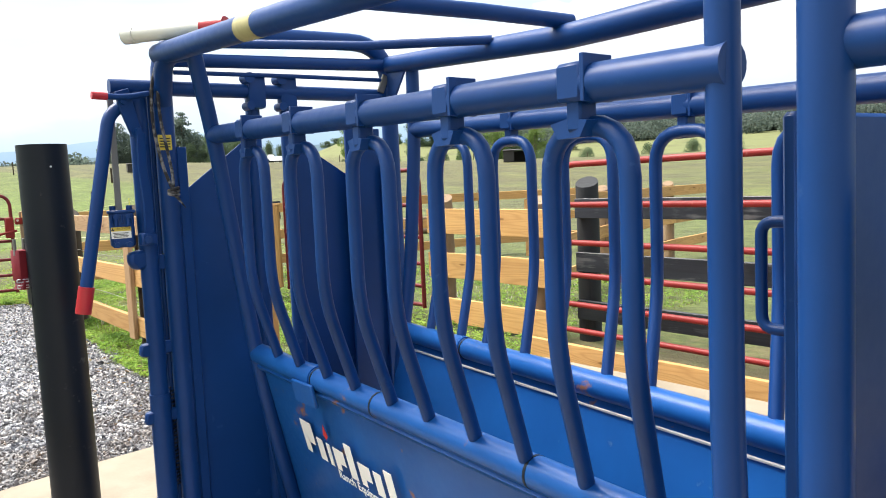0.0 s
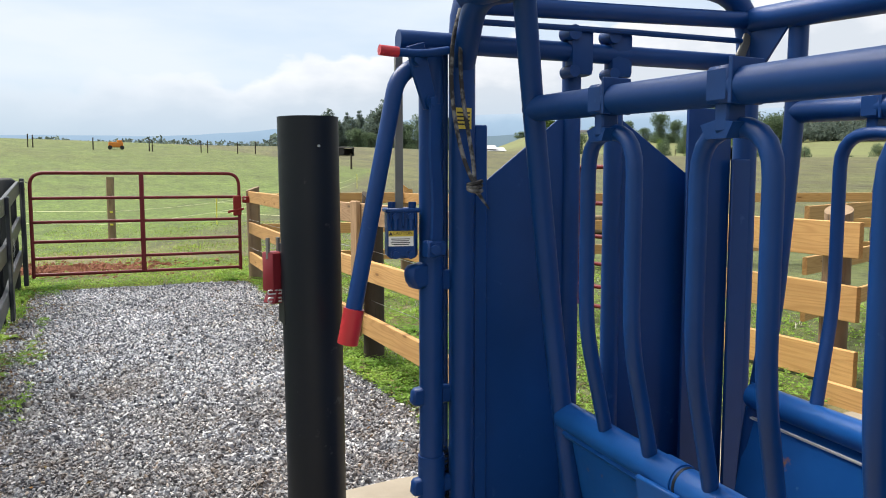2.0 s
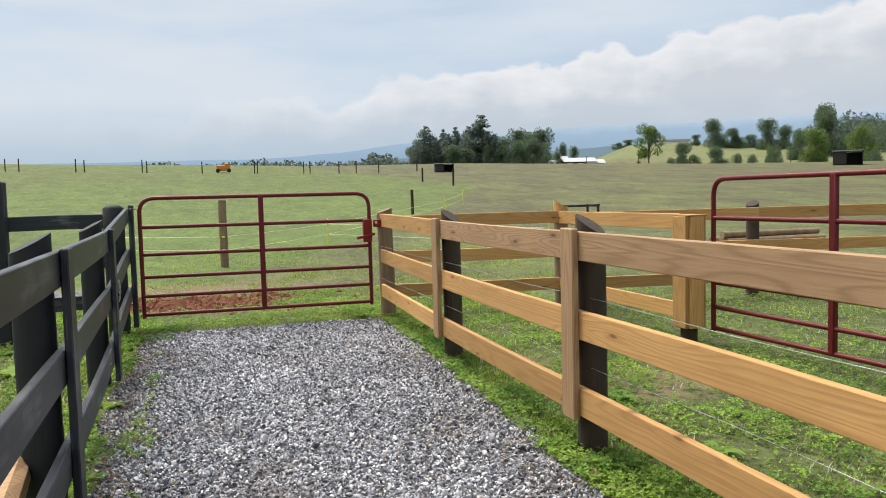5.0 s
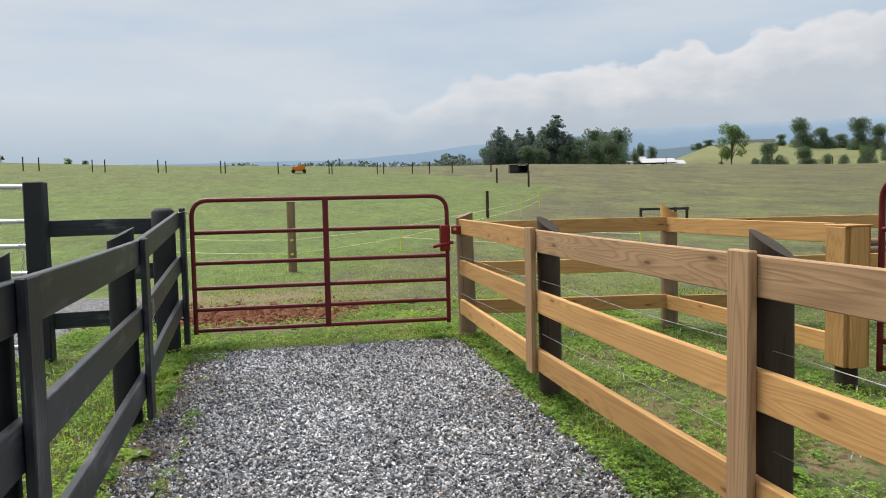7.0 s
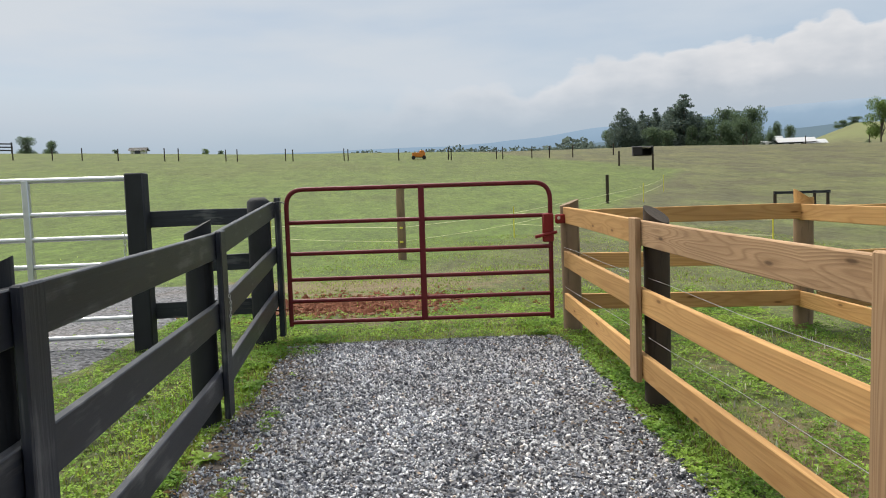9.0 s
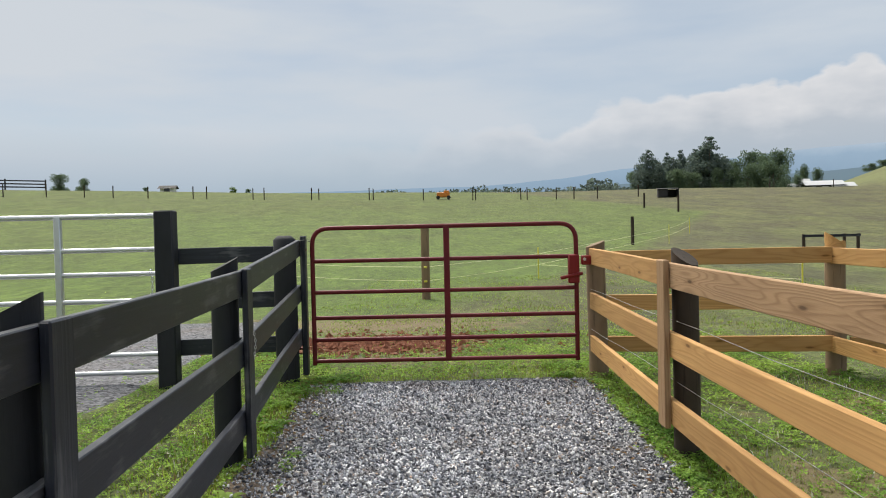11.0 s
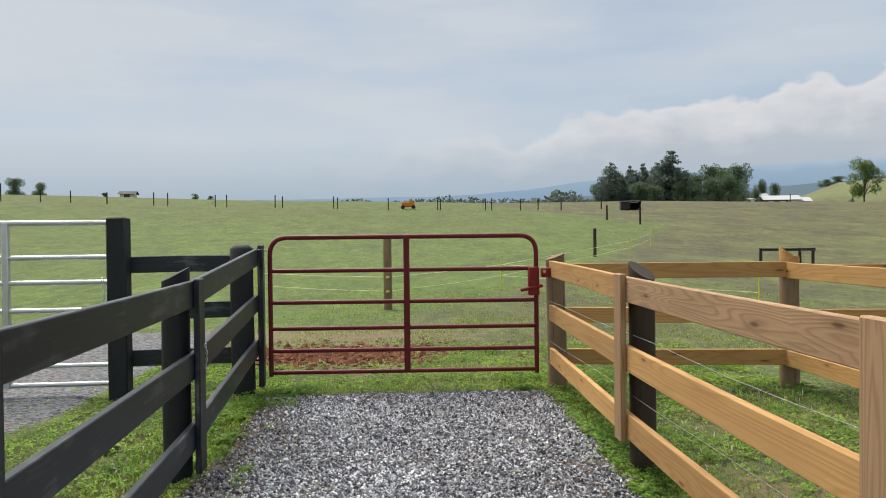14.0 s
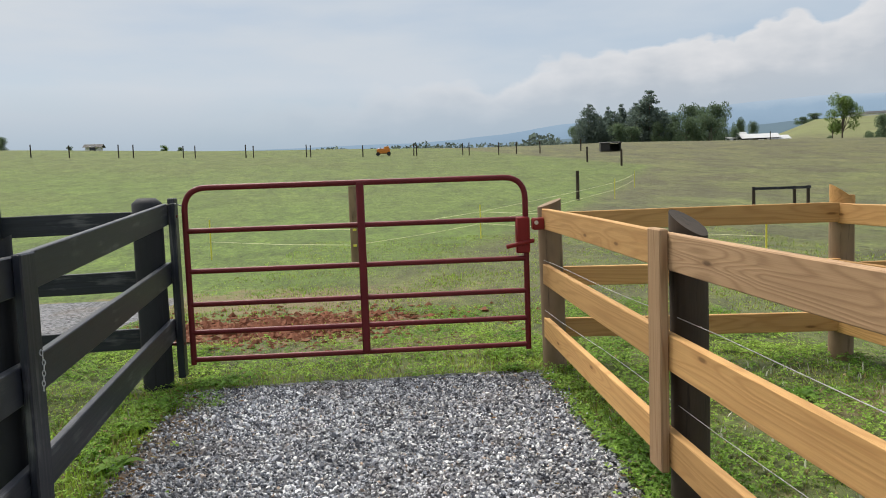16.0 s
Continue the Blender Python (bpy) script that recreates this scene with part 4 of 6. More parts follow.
def head_door(ch, x0, x1, peak, y, name, peak_left):
    """A solid head-gate door with a sloping shoulder and a tube along its closing edge."""
    lo, hi = 1.31, 1.31 + peak
    out = [(x0, 0.06), (x1, 0.06), (x1, lo if peak_left else hi), (x0, hi if peak_left else lo)]
    d = part(name, plate(out, 0.006, Matrix.Translation((0, y, 0)), 0.001), BLUE, ch)
    ex = x0 if peak_left else x1
    part("edge_tube", tube([(ex, y, 0.06), (ex, y, 1.66)], 0.026, 14), BLUE, d)
    return d


def ratchet(ch):
    """Locking box on the headgate post: two flat bars run down into it, with bolts, link arm and warning label."""
    o = Vector((0.857, 2.958, 1.182))
    m = Matrix.Translation(o) @ pose(0, 0, 0, 0, 0, -12)
    m = m @ Matrix.Diagonal((0.86, 0.86, 0.9, 1))
    bm = box((0.088, 0.075, 0.135), m, 0.008)
    add_box(bm, (0.100, 0.085, 0.012), m @ Matrix.Translation((0, 0, 0.065)), 0.003)
    b = part("ratchet_box", bm, BLUE, ch)
    front = (m.to_3x3() @ Vector((0, -1, 0)))
    for dx in (-0.022, 0.022):
        part("bolt", bolt_bm(m @ Vector((dx, -0.038, 0.048)), front, 0.009), BLUE, b)
        part("slot_lug", tube([m @ Vector((dx, -0.040, 0.044)), m @ Vector((dx, -0.040, 0.012))], 0.008, 8), BLUE, b)
        part("bolt", bolt_bm(m @ Vector((dx, -0.038, -0.055)), front, 0.009), BLUE, b)
    for dx in (-0.036, 0.0, 0.036):
        part("rib", box((0.006, 0.010, 0.040), m @ Matrix.Translation((dx, -0.041, 0.040)), 0.002), BLUE, b)
    for dx in (-0.03, 0.03):
        part("side_lug", tube([m @ Vector((dx, -0.02, 0.070)), m @ Vector((dx, -0.02, 0.088))], 0.010, 10), BLUE, b)
    lab = part("warning_label", box((0.072, 0.001, 0.042), m @ Matrix.Translation((-0.006, -0.0385, -0.012)), 0), LABEL_WHITE, b, "white and yellow warning label", smooth=0)
    part("label_header", box((0.072, 0.001, 0.015), m @ Matrix.Translation((-0.006, -0.0392, 0.0015)), 0), LABEL_YELLOW, lab, smooth=0)
    lettering("CAUTION", 0.0125, m @ pose(-0.030, -0.0400, -0.0035, 90, 0, 0), INK, lab)
    part("warning_triangle", plate([(-0.006, 0), (0.006, 0), (0, 0.010)], 0.0006, m @ Matrix.Translation((-0.036, -0.0400, -0.003))), INK, lab, smooth=0)
    for k in range(4):
        part("print_line", box((0.055 - 0.006 * (k % 2), 0.0006, 0.0022), m @ Matrix.Translation((-0.008, -0.0393, -0.013 - 0.005 * k)), 0), INK, lab, smooth=0)
    part("flat_bar", box((0.020, 0.008, 0.42), Matrix.Translation((0.850, 2.952, 1.41)), 0.001), GREY_BAR, ch, "bare grey flat bar")
    part("link_arm", plate([(-0.017, 0.0), (0.017, 0.0), (0.022, 0.12), (0.010, 0.24), (0.014, 0.36), (-0.020, 0.36), (-0.022, 0.24), (-0.012, 0.12)], 0.009,
                           Matrix.Translation((0.925, 2.895, 1.14)) @ pose(0, 0, 0, 0, 0, 20), 0.001), BLUE, ch)
    part("pivot_lug", plate([(-0.028, -0.022), (0.03, -0.018), (0.03, 0.02), (-0.028, 0.022)], 0.03, Matrix.Translation((0.922, 2.900, 1.145)) @ pose(0, 0, 0, 0, 0, 14), 0.005), BLUE, ch)
    part("bolt", bolt_bm((0.915, 2.882, 1.145), front, 0.012), BLUE, ch)
    part("lower_lug", plate([(-0.03, 0.025), (0.03, 0.035), (0.03, -0.03), (-0.012, -0.035), (-0.032, -0.008)], 0.04, Matrix.Translation((0.895, 2.945, 1.075)) @ pose(0, 0, 0, 0, 0, 14), 0.008), BLUE, ch)


def make_chute():
    ch = thing("squeeze_chute", "blue steel cattle squeeze chute with bent-tube side bars", "chute", (1.45, 1.9, 0.035))
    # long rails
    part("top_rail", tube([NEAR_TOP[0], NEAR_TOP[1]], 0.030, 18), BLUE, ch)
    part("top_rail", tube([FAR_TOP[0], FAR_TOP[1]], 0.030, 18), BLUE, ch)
    low_rail(ch, NEAR_LOW, (2.33, 1.98, 1.37, 1.03), 1)
    low_rail(ch, FAR_LOW, (2.24, 1.75, 1.2), -1)
    near = side_panel(ch, NEAR_LOW, 1)
    side_panel(ch, FAR_LOW, -1)
    emblem(ch, near)
    for y in (2.445, 2.095, 1.74, 1.395, 1.06):
        side_bar(ch, NEAR_TOP, NEAR_LOW, y, 1, foot=0.08)
        rail_clamp(ch, NEAR_TOP, y, 1)
    for y in (2.44, 2.09, 1.74, 1.39, 1.04, 0.69):
        side_bar(ch, FAR_TOP, FAR_LOW, y - 0.008, -1, half=0.100, foot=-0.045)
        rail_clamp(ch, FAR_TOP, y, -1)
    # front frame: two tall posts joined by a bent hoop, and a header carrying the doors
    hoop = fillet([(1.020, 2.945, 0.035), (1.020, 2.945, 1.85), (1.93, 2.89, 1.865), (1.93, 2.89, 0.035)], 0.17, 8)
    part("front_hoop", tube(hoop, 0.034, 18), BLUE, ch)
    part("post_plate", box((0.035, 0.012, 1.42), Matrix.Translation((1.068, 2.935, 0.745)), 0.003), BLUE, ch)
    part("post_plate", box((0.07, 0.012, 1.34), Matrix.Translation((1.885, 2.86, 0.705)), 0.003), BLUE, ch)
    part("header_bar", tube([(0.850, 2.953, 1.655), (1.90, 2.892, 1.655)], 0.026, 16), BLUE, ch)
    part("cross_tube", tube([(1.02, 2.90, 1.745), (1.90, 2.87, 1.775)], 0.024, 14), BLUE, ch)
    rod = part("trip_rod", tube([(1.05, 2.90, 1.705), (1.50, 2.88, 1.712), (1.88, 2.87, 1.715)], 0.008, 8), BLUE, ch)
    part("rod_end", box((0.03, 0.012, 0.075), Matrix.Translation((1.89, 2.868, 1.70)) @ pose(0, 0, 0, 0, 25, 0), 0.003), GREY_BAR, rod)
    for x in (1.352, 1.480):
        hg = part("door_hanger", box((0.072, 0.045, 0.13), Matrix.Translation((x, 2.915, 1.655)), 0.018, 2), BLUE, ch)
        part("roller", tube([(x - 0.032, 2.885, 1.70), (x - 0.032, 2.935, 1.70)], 0.020, 14), BLUE, hg)
        part("roller", tube([(x - 0.032, 2.885, 1.60), (x - 0.032, 2.935, 1.60)], 0.016, 14), BLUE, hg)
    part("far_plate", box((0.165, 0.010, 1.47), Matrix.Translation((1.785, 2.885, 0.785)), 0.003), BLUE, ch)
    part("front_gusset", plate([(1.235, 0.66), (1.29, 0.66), (1.45, 0.05), (1.32, 0.05)], 0.008, Matrix.Translation((0, 2.825, 0)), 0.001), BLUE, ch)
    head_door(ch, 1.085, 1.350, 0.20, 2.945, "head_gate_door", False)
    head_door(ch, 1.480, 1.780, 0.19, 2.93, "head_gate_door", True)
    # second upright of each side, from the hoop's shoulder down to the lower rail
    for pts in ([(1.030, 2.66, 1.735), (1.118, 2.76, 1.483), (1.20, 2.79, 0.95), (1.255, 2.80, 0.60), (1.30, 2.80, 0.36), (1.375, 2.80, 0.04)],
                [(1.915, 2.70, 1.740), (1.912, 2.70, 1.48), (1.86, 2.70, 0.95), (1.79, 2.70, 0.60), (1.75, 2.70, 0.04)]):
        part("side_upright", tube(fillet(pts, 0.12, 5), 0.026, 14), BLUE, ch)
    part("shoulder_tube", tube(fillet([(1.020, 2.94, 1.60), (0.985, 2.80, 1.745), (1.030, 2.66, 1.735)], 0.09, 6), 0.030, 14), BLUE, ch)
    # upper frame rails that run back over the stall
    up = part("upper_rail", tube([(0.985, 2.84, 1.751), (0.985, 1.70, 1.686), (0.985, 0.55, 1.62)], 0.034, 18), BLUE, ch)
    part("warning_sticker", tube([(0.985, 2.18, 1.7134), (0.985, 2.08, 1.7077)], 0.0347, 18, caps=False), LABEL_FADED, up, "yellow warning sticker")
    part("upper_rail", tube([(1.92, 2.86, 1.775), (1.768, 1.773, 1.685), (1.726, 1.472, 1.676), (1.59, 0.5, 1.655)], 0.036, 18), BLUE, ch)
    part("gusset", plate([(0, 0), (-0.16, 0), (0, -0.16)], 0.008, Matrix.Translation((1.91, 2.86, 1.74)) @ pose(0, 0, 0, 0, 0, 82), 0.001), BLUE, ch)
    part("squeeze_arm", tube([(0.99, 1.92, 1.745), (1.50, 1.83, 1.74), (1.80, 1.775, 1.73)], 0.022, 12), BLUE, ch)
    part("squeeze_arm", tube([(1.02, 2.72, 1.77), (1.481, 2.382, 1.74), (1.79, 2.10, 1.735)], 0.015, 12), BLUE, ch)
    hd = part("squeeze_handle", tube([(0.905, 2.90, 1.815), (1.100, 2.58, 1.806)], 0.026, 16), WHITE_TUBE, ch, "pale grey tube handle")
    part("handle_cap", tube([(1.062, 2.642, 1.8078), (1.106, 2.570, 1.8057)], 0.028, 16), GRIP_RED, hd, "red end cap")
    part("handle_cap", tube([(0.902, 2.905, 1.815), (0.925, 2.867, 1.8141)], 0.028, 16), WHITE_TUBE, hd, "white end cap")
    # head-gate post with its lever
    part("gate_post", tube([(0.938, 2.955, 0.035), (0.938, 2.955, 1.64)], 0.031, 18), BLUE, ch)
    part("post_sleeve", tube([(0.938, 2.955, 0.035), (0.938, 2.955, 0.60)], 0.035, 18), BLUE, ch)
    for z in (0.76, 0.52):
        part("post_lug", plate([(-0.045, -0.02), (0.0, -0.028), (0.09, -0.02), (0.09, 0.02), (0.0, 0.026), (-0.04, 0.02)], 0.03, Matrix.Translation((0.925, 2.955, z)), 0.006), BLUE, ch)
    part("tie_plate", box((0.11, 0.010, 0.05), Matrix.Translation((0.99, 2.95, 1.06)), 0.002), BLUE, ch)
    part("slide_rod", tube([(0.985, 2.975, 0.035), (0.985, 2.975, 1.64)], 0.009, 10), BLUE, ch)
    part("spring", tube([(0.985 + 0.014 * math.cos(k * 1.3), 2.975 + 0.014 * math.sin(k * 1.3), 0.25 + k * 0.0028) for k in range(130)], 0.0035, 6), PIPE_BLACK, ch, "black coil spring")
    lv = part("lever", tube(fillet([(0.895, 2.925, 1.60), (0.832, 2.915, 1.560), (0.712, 2.95, 0.915)], 0.05, 5), 0.0205, 16), BLUE, ch)
    part("grip", tube([lerp((0.832, 2.915, 1.560), (0.712, 2.95, 0.915), t) for t in (0.865, 0.9, 0.95, 1.0)], 0.0255, 16), GRIP_RED, lv, "red rubber grip")
    tl = part("trip_lever", tube(fillet([(0.96, 2.90, 1.630), (0.88, 2.88, 1.612), (0.785, 2.88, 1.615)], 0.04, 5), 0.010, 12), BLUE, ch)
    part("trip_grip", tube([(0.822, 2.880, 1.6135), (0.775, 2.880, 1.6155)], 0.0125, 12), GRIP_RED, tl, "red end grip")
    lk = part("pivot_plate", plate([(-0.035, 0.06), (0.012, 0.075), (0.050, -0.06), (0.044, -0.085), (0.015, -0.085), (-0.02, 0.0)], 0.012, Matrix.Translation((0.882, 2.898, 1.57)) @ pose(0, 0, 0, 0, 0, 14), 0.002), BLUE, ch)
    for p in ((0.870, 2.888, 1.60), (0.914, 2.895, 1.505)):
        part("bolt", bolt_bm(p, (0.25, -1, 0), 0.012), BLUE, lk)
    ratchet(ch)
    part("post_sticker", box((0.046, 0.001, 0.052), Matrix.Translation((1.006, 2.9095, 1.468)), 0), LABEL_YELLOW, ch, "yellow instruction sticker", smooth=0)
    for k in range(4):
        part("sticker_line", box((0.036, 0.0006, 0.004), Matrix.Translation((1.006, 2.9086, 1.482 - 0.0095 * k)), 0), INK, ch, smooth=0)
    # tail end: two heavy posts, the sliding gate between them and its pull handle
    part("rear_post", tube([(1.00, 0.80, 0.30), (0.992, 0.815, 0.95), (0.992, 0.815, 2.15)], 0.022, 18), BLUE, ch)
    part("rear_post", tube([(0.985, 0.685, 0.035), (0.985, 0.685, 2.15)], 0.030, 20), BLUE, ch)
    part("rear_post", box((0.10, 0.062, 2.15), Matrix.Translation((1.80, 0.50, 1.11)), 0.016, 3), BLUE, ch)
    part("rear_header", box((1.0, 0.07, 0.07), Matrix.Translation((1.37, 0.55, 2.10)) @ pose(0, 0, 0, 0, 0, -6), 0.01), BLUE, ch)
    tg = part("tail_gate", box((0.66, 0.024, 1.27), Matrix.Translation((1.375, 0.735, 0.72)) @ pose(0, 0, 0, 0, 0, -4), 0.006), BLUE, ch)
    part("pull_handle", tube(fillet([(1.075, 0.765, 1.215), (1.075, 0.812, 1.215), (1.075, 0.812, 1.07), (1.075, 0.765, 1.07)], 0.02, 5), 0.008, 10), BLUE, tg)
    part("rear_panel", box((0.02, 1.1, 1.2), Matrix.Translation((1.02, 0.08, 0.66)), 0.004), BLUE, ch)
    part("rear_rail", tube([(1.0, 0.66, 1.42), (0.99, -0.5, 1.40)], 0.03, 16), BLUE, ch)
    part("rear_post", tube([(1.0, -0.5, 0.035), (1.0, -0.5, 1.45)], 0.03, 16), BLUE, ch)
    part("floor_plate", box((0.62, 2.5, 0.02), Matrix.Translation((1.46, 1.75, 0.045)) @ pose(0, 0, 0, 0, 0, -4), 0.003), PIPE_BLACK, ch)
    for y in (2.80, 0.70):
        part("base_rail", box((1.1, 0.06, 0.05), Matrix.Translation((1.43, y, 0.06)), 0.006), BLUE, ch)
    return ch


make_chute()


def make_rope():
    k = thing("hanging_rope", "grey braided rope doubled over the chute post, knotted at its end", "rope", (0.99, 2.86, 1.3))
    a = [(1.0, 2.915, 1.735), (0.968, 2.89, 1.66), (0.960, 2.885, 1.55), (0.968, 2.875, 1.45), (0.980, 2.85, 1.36), (0.988, 2.812, 1.305)]
    b = [(1.01, 2.905, 1.73), (0.985, 2.885, 1.65), (0.985, 2.878, 1.54), (0.998, 2.868, 1.44), (1.000, 2.84, 1.36), (0.990, 2.812, 1.305)]
    for pts in (a, b):
        part("strand", tube(fillet(pts, 0.08, 4), 0.0055, 8), ROPE, k)
    kn = bmesh.new()
    bmesh.ops.create_icosphere(kn, subdivisions=2, radius=0.016, matrix=Matrix.Translation((0.989, 2.81, 1.300)) @ Matrix.Diagonal((1, 1, 0.8, 1)))
    for t in range(3):
        c = [(0.989 + 0.016 * math.cos(u), 2.81 + 0.016 * math.sin(u), 1.292 + 0.008 * t + 0.004 * math.sin(u + t)) for u in np.linspace(0, 2 * math.pi, 13)[:-1]]
        add_tube(kn, c, 0.005, 6, closed=True)
    part("knot", kn, ROPE, k)
    part("loose_end", tube([(0.992, 2.808, 1.29), (1.002, 2.80, 1.272), (1.018, 2.79, 1.245)], 0.0065, 8, 0.0015), ROPE, k)


make_rope()


def make_pipe_post():
    k = thing("steel_pipe_post", "black painted steel pipe post, scuffed, beside the chute", "post", (0.668, 3.13, 0))
    bm = bmesh.new()
    add_tube(bm, [(0.688, 3.15, -0.2), (0.680, 3.142, 0.6), (0.668, 3.13, 1.476)], 0.078, 40)
    p = part("pipe", bm, PIPE_BLACK, k)
    part("weld_tack", box((0.006, 0.006, 0.006), Matrix.Translation((0.675, 3.052, 1.40)), 0.001), GALV, k)
    # red latch bracket for a gate that is not hung
    l = thing("gate_latch", "red steel gate latch bolted to the black pipe post", "latch", (0.595, 3.19, 0.98))
    part("back_plate", box((0.012, 0.07, 0.21), Matrix.Translation((0.603, 3.155, 1.045)), 0.002), PIPE_BLACK, l)
    part("latch_body", plate([(-0.032, 0.070), (0.035, 0.070), (0.035, -0.055), (0.012, -0.060), (-0.028, -0.060), (-0.032, -0.055)], 0.045, Matrix.Translation((0.583, 3.175, 1.072)) @ pose(0, 0, 0, 0, 0, 25) @ Matrix.Diagonal((0.68, 1, 0.8, 1)), 0.004), LATCH_RED, l)
    part("latch_foot", plate([(-0.012, 0.03), (0.012, 0.03), (0.035, -0.02), (-0.035, -0.02)], 0.045, Matrix.Translation((0.585, 3.172, 1.010)) @ pose(0, 0, 0, 0, 0, 25) @ Matrix.Diagonal((0.7, 1, 0.8, 1)), 0.003), LATCH_RED, l)
    for z in (1.000, 1.020):
        part("clip", tube(fillet([(0.562, 3.150, z), (0.598, 3.150, z), (0.598, 3.150, z + 0.009), (0.562, 3.150, z + 0.009), (0.562, 3.150, z)], 0.003, 2), 0.0022, 6), GALV, l)
    for dx in (-0.022, 0.018):
        part("pin", tube([(0.583 + dx * 0.75, 3.175 + dx * 0.4, 1.11), (0.583 + dx * 0.75, 3.175 + dx * 0.4, 1.165)], 0.0055, 8), GREY_BAR, l)


make_pipe_post()


# ---- small things by the lane ----
def chain(name, label, p, n, swing=0.0, size=0.012):
    c = thing(name, label, "chain", p)
    for k in range(n):
        m = Matrix.Translation((p[0] + swing * math.sin(k * 0.5), p[1] + 0.004 * math.sin(k), p[2] - k * size * 2.35)) @ Matrix.Rotation(radians(90 * (k % 2) + 15), 4, "Z")
        ring = [(size * 0.62 * math.cos(u), 0, size * 1.35 * math.sin(u)) for u in np.linspace(0, 2 * math.pi, 11)[:-1]]
        part("link", tube(ring, size * 0.24, 6, closed=True), GALV, c, "", m)


chain("fence_chain", "short galvanised chain hanging on the black fence", (-0.522, 8.90, 0.78), 8, 0.006, 0.0085)
chain("gate_chain", "dark galvanised chain holding the silver gate to the post", (-1.935, 11.15, 1.05), 8, 0.012, 0.015)


def hinge_strap():
    s = thing("gate_tie", "wire tie joining the red gate to the black fence", "wire", (-0.66, 11.36, 1.3))
    part("strand", tube([(-0.66, 11.32, 1.285), (-0.61, 11.33, 1.295), (-0.56, 11.36, 1.275)], 0.004, 6), GREY_BAR, s)


hinge_strap()


def field_post(name, label, x, y, h, r, mat, group, lean=0.0):
    z = height(x, y)
    p = thing(name, label, "post", (x, y, z), group)
    round_post(p, x, y, z - 0.2, z + h, r, mat, lean=(lean, 0))
    return p


field_post("wooden_post", "lone weathered wooden post in the pasture", 0.44, 19.0, 1.36, 0.08, POST_BROWN, "pasture posts")


def electric_fence():
    """Temporary electric fence behind the gate: yellow step-in stakes and thin tape."""
    stakes = [(0.44, 19.0), (3.2, 23.1), (10.2, 34.9), (12.9, 40.3)]
    f = thing("electric_fence", "temporary electric fence of pale tape on yellow stakes", "fence", (3.2, 23.1, height(3.2, 23.1)))
    for x, y in stakes[1:] + [(6.9, 17.3), (-2.4, 21.0)]:
        z = height(x, y)
        part("stake", tube([(x, y, z - 0.05), (x, y, z + 0.78)], 0.014, 8), YELLOW_PLASTIC, f)
    for z in (0.35, 0.62):
        for a, b in list(zip(stakes, stakes[1:])) + [((3.2, 23.1), (6.9, 17.3)), ((0.44, 19.0), (-2.4, 21.0))]:
            part("tape", tube([(a[0], a[1], height(*a) + z), ((a[0] + b[0]) / 2, (a[1] + b[1]) / 2, (height(*a) + height(*b)) / 2 + z - 0.02), (b[0], b[1], height(*b) + z)], 0.0038, 5), TAPE, f)
    for z in (0.35, 0.62):
        part("insulator", box((0.06, 0.05, 0.035), Matrix.Translation((0.44, 18.90, height(0.44, 19) + z)), 0.004), YELLOW_PLASTIC, f)


electric_fence()


def far_fence_line():
    """Line of posts along the pasture's crest, in pairs here and there, and the cross fence that comes down from it."""
    rng = random.Random(4)
    line = [-33.5, -31.2, -28.9, -26.4, -24.1, -22.3, -20.05, -17.04, -16.11, -12.88, -12.09, -8.66, -8.13, -4.40, -4.10, -0.34, 3.38, 3.59, 6.97, 7.44, 9.6, 10.9, 12.6]
    for az in line:
        x, y = bearing(az, 78 + rng.uniform(-0.5, 0.5) - 0.10 * az)
        field_post("fence_post", "thin dark fence post along the crest of the pasture", x, y, 1.2 + rng.uniform(-0.06, 0.08), 0.055, POST_DARK, "crest fence posts")
    for x, y in ((8.75, 35.0), (17.9, 57.0), (17.2, 62.9), (21.5, 80.0)):
        field_post("fence_post", "dark fence post of the cross fence", x, y, 1.15, 0.07, POST_DARK, "cross fence posts")
    for t in range(9):
        field_post("fence_post", "small far fence post", 42 + 7 * t, 96 - 1.5 * t, 1.0, 0.05, POST_DARK, "far fence posts")
    # short black rail out in the grazed strip
    h = thing("hitching_rail", "short black post-and-rail piece standing in the pasture", "rail", (12.5, 27.3, height(12.5, 27.3)))
    for t in (0.0, 0.75, 1.0):
        x, y = 11.9 + 1.5 * t, 27.3 - 0.3 * t
        round_post(h, x, y, height(x, y) - 0.2, 0.93, 0.05, POST_DARK)
    board(h, (11.85, 27.25, 0.88), (13.45, 26.95, 0.88), 0.08, 0.05, BOARD_BLACK)


far_fence_line()


def shed(name, label, x, y, w, d, h, yaw=0.0):
    z = height(x, y)
    s = thing(name, label, "shed", (x, y, z))
    m = pose(x, y, z, 0, 0, yaw)
    for sx in (-1, 1):
        part("side_wall", box((0.08, d, h * 0.9), m @ Matrix.Translation((sx * w / 2, 0, h * 0.42)), 0), SHED_DARK, s)
    part("back_wall", box((w, 0.08, h * 0.85), m @ Matrix.Translation((0, d / 2, h * 0.42)), 0), SHED_DARK, s)
    part("front_wall", box((w * 0.45, 0.08, h * 0.85), m @ Matrix.Translation((-w * 0.27, -d / 2, h * 0.45)), 0), SHED_DARK, s)
    part("roof", box((w * 1.08, d * 1.15, 0.09), m @ Matrix.Translation((0, 0, h * 0.93)) @ pose(0, 0, 0, 4, 0, 0), 0.01), SHED_DARK, s)
    return s


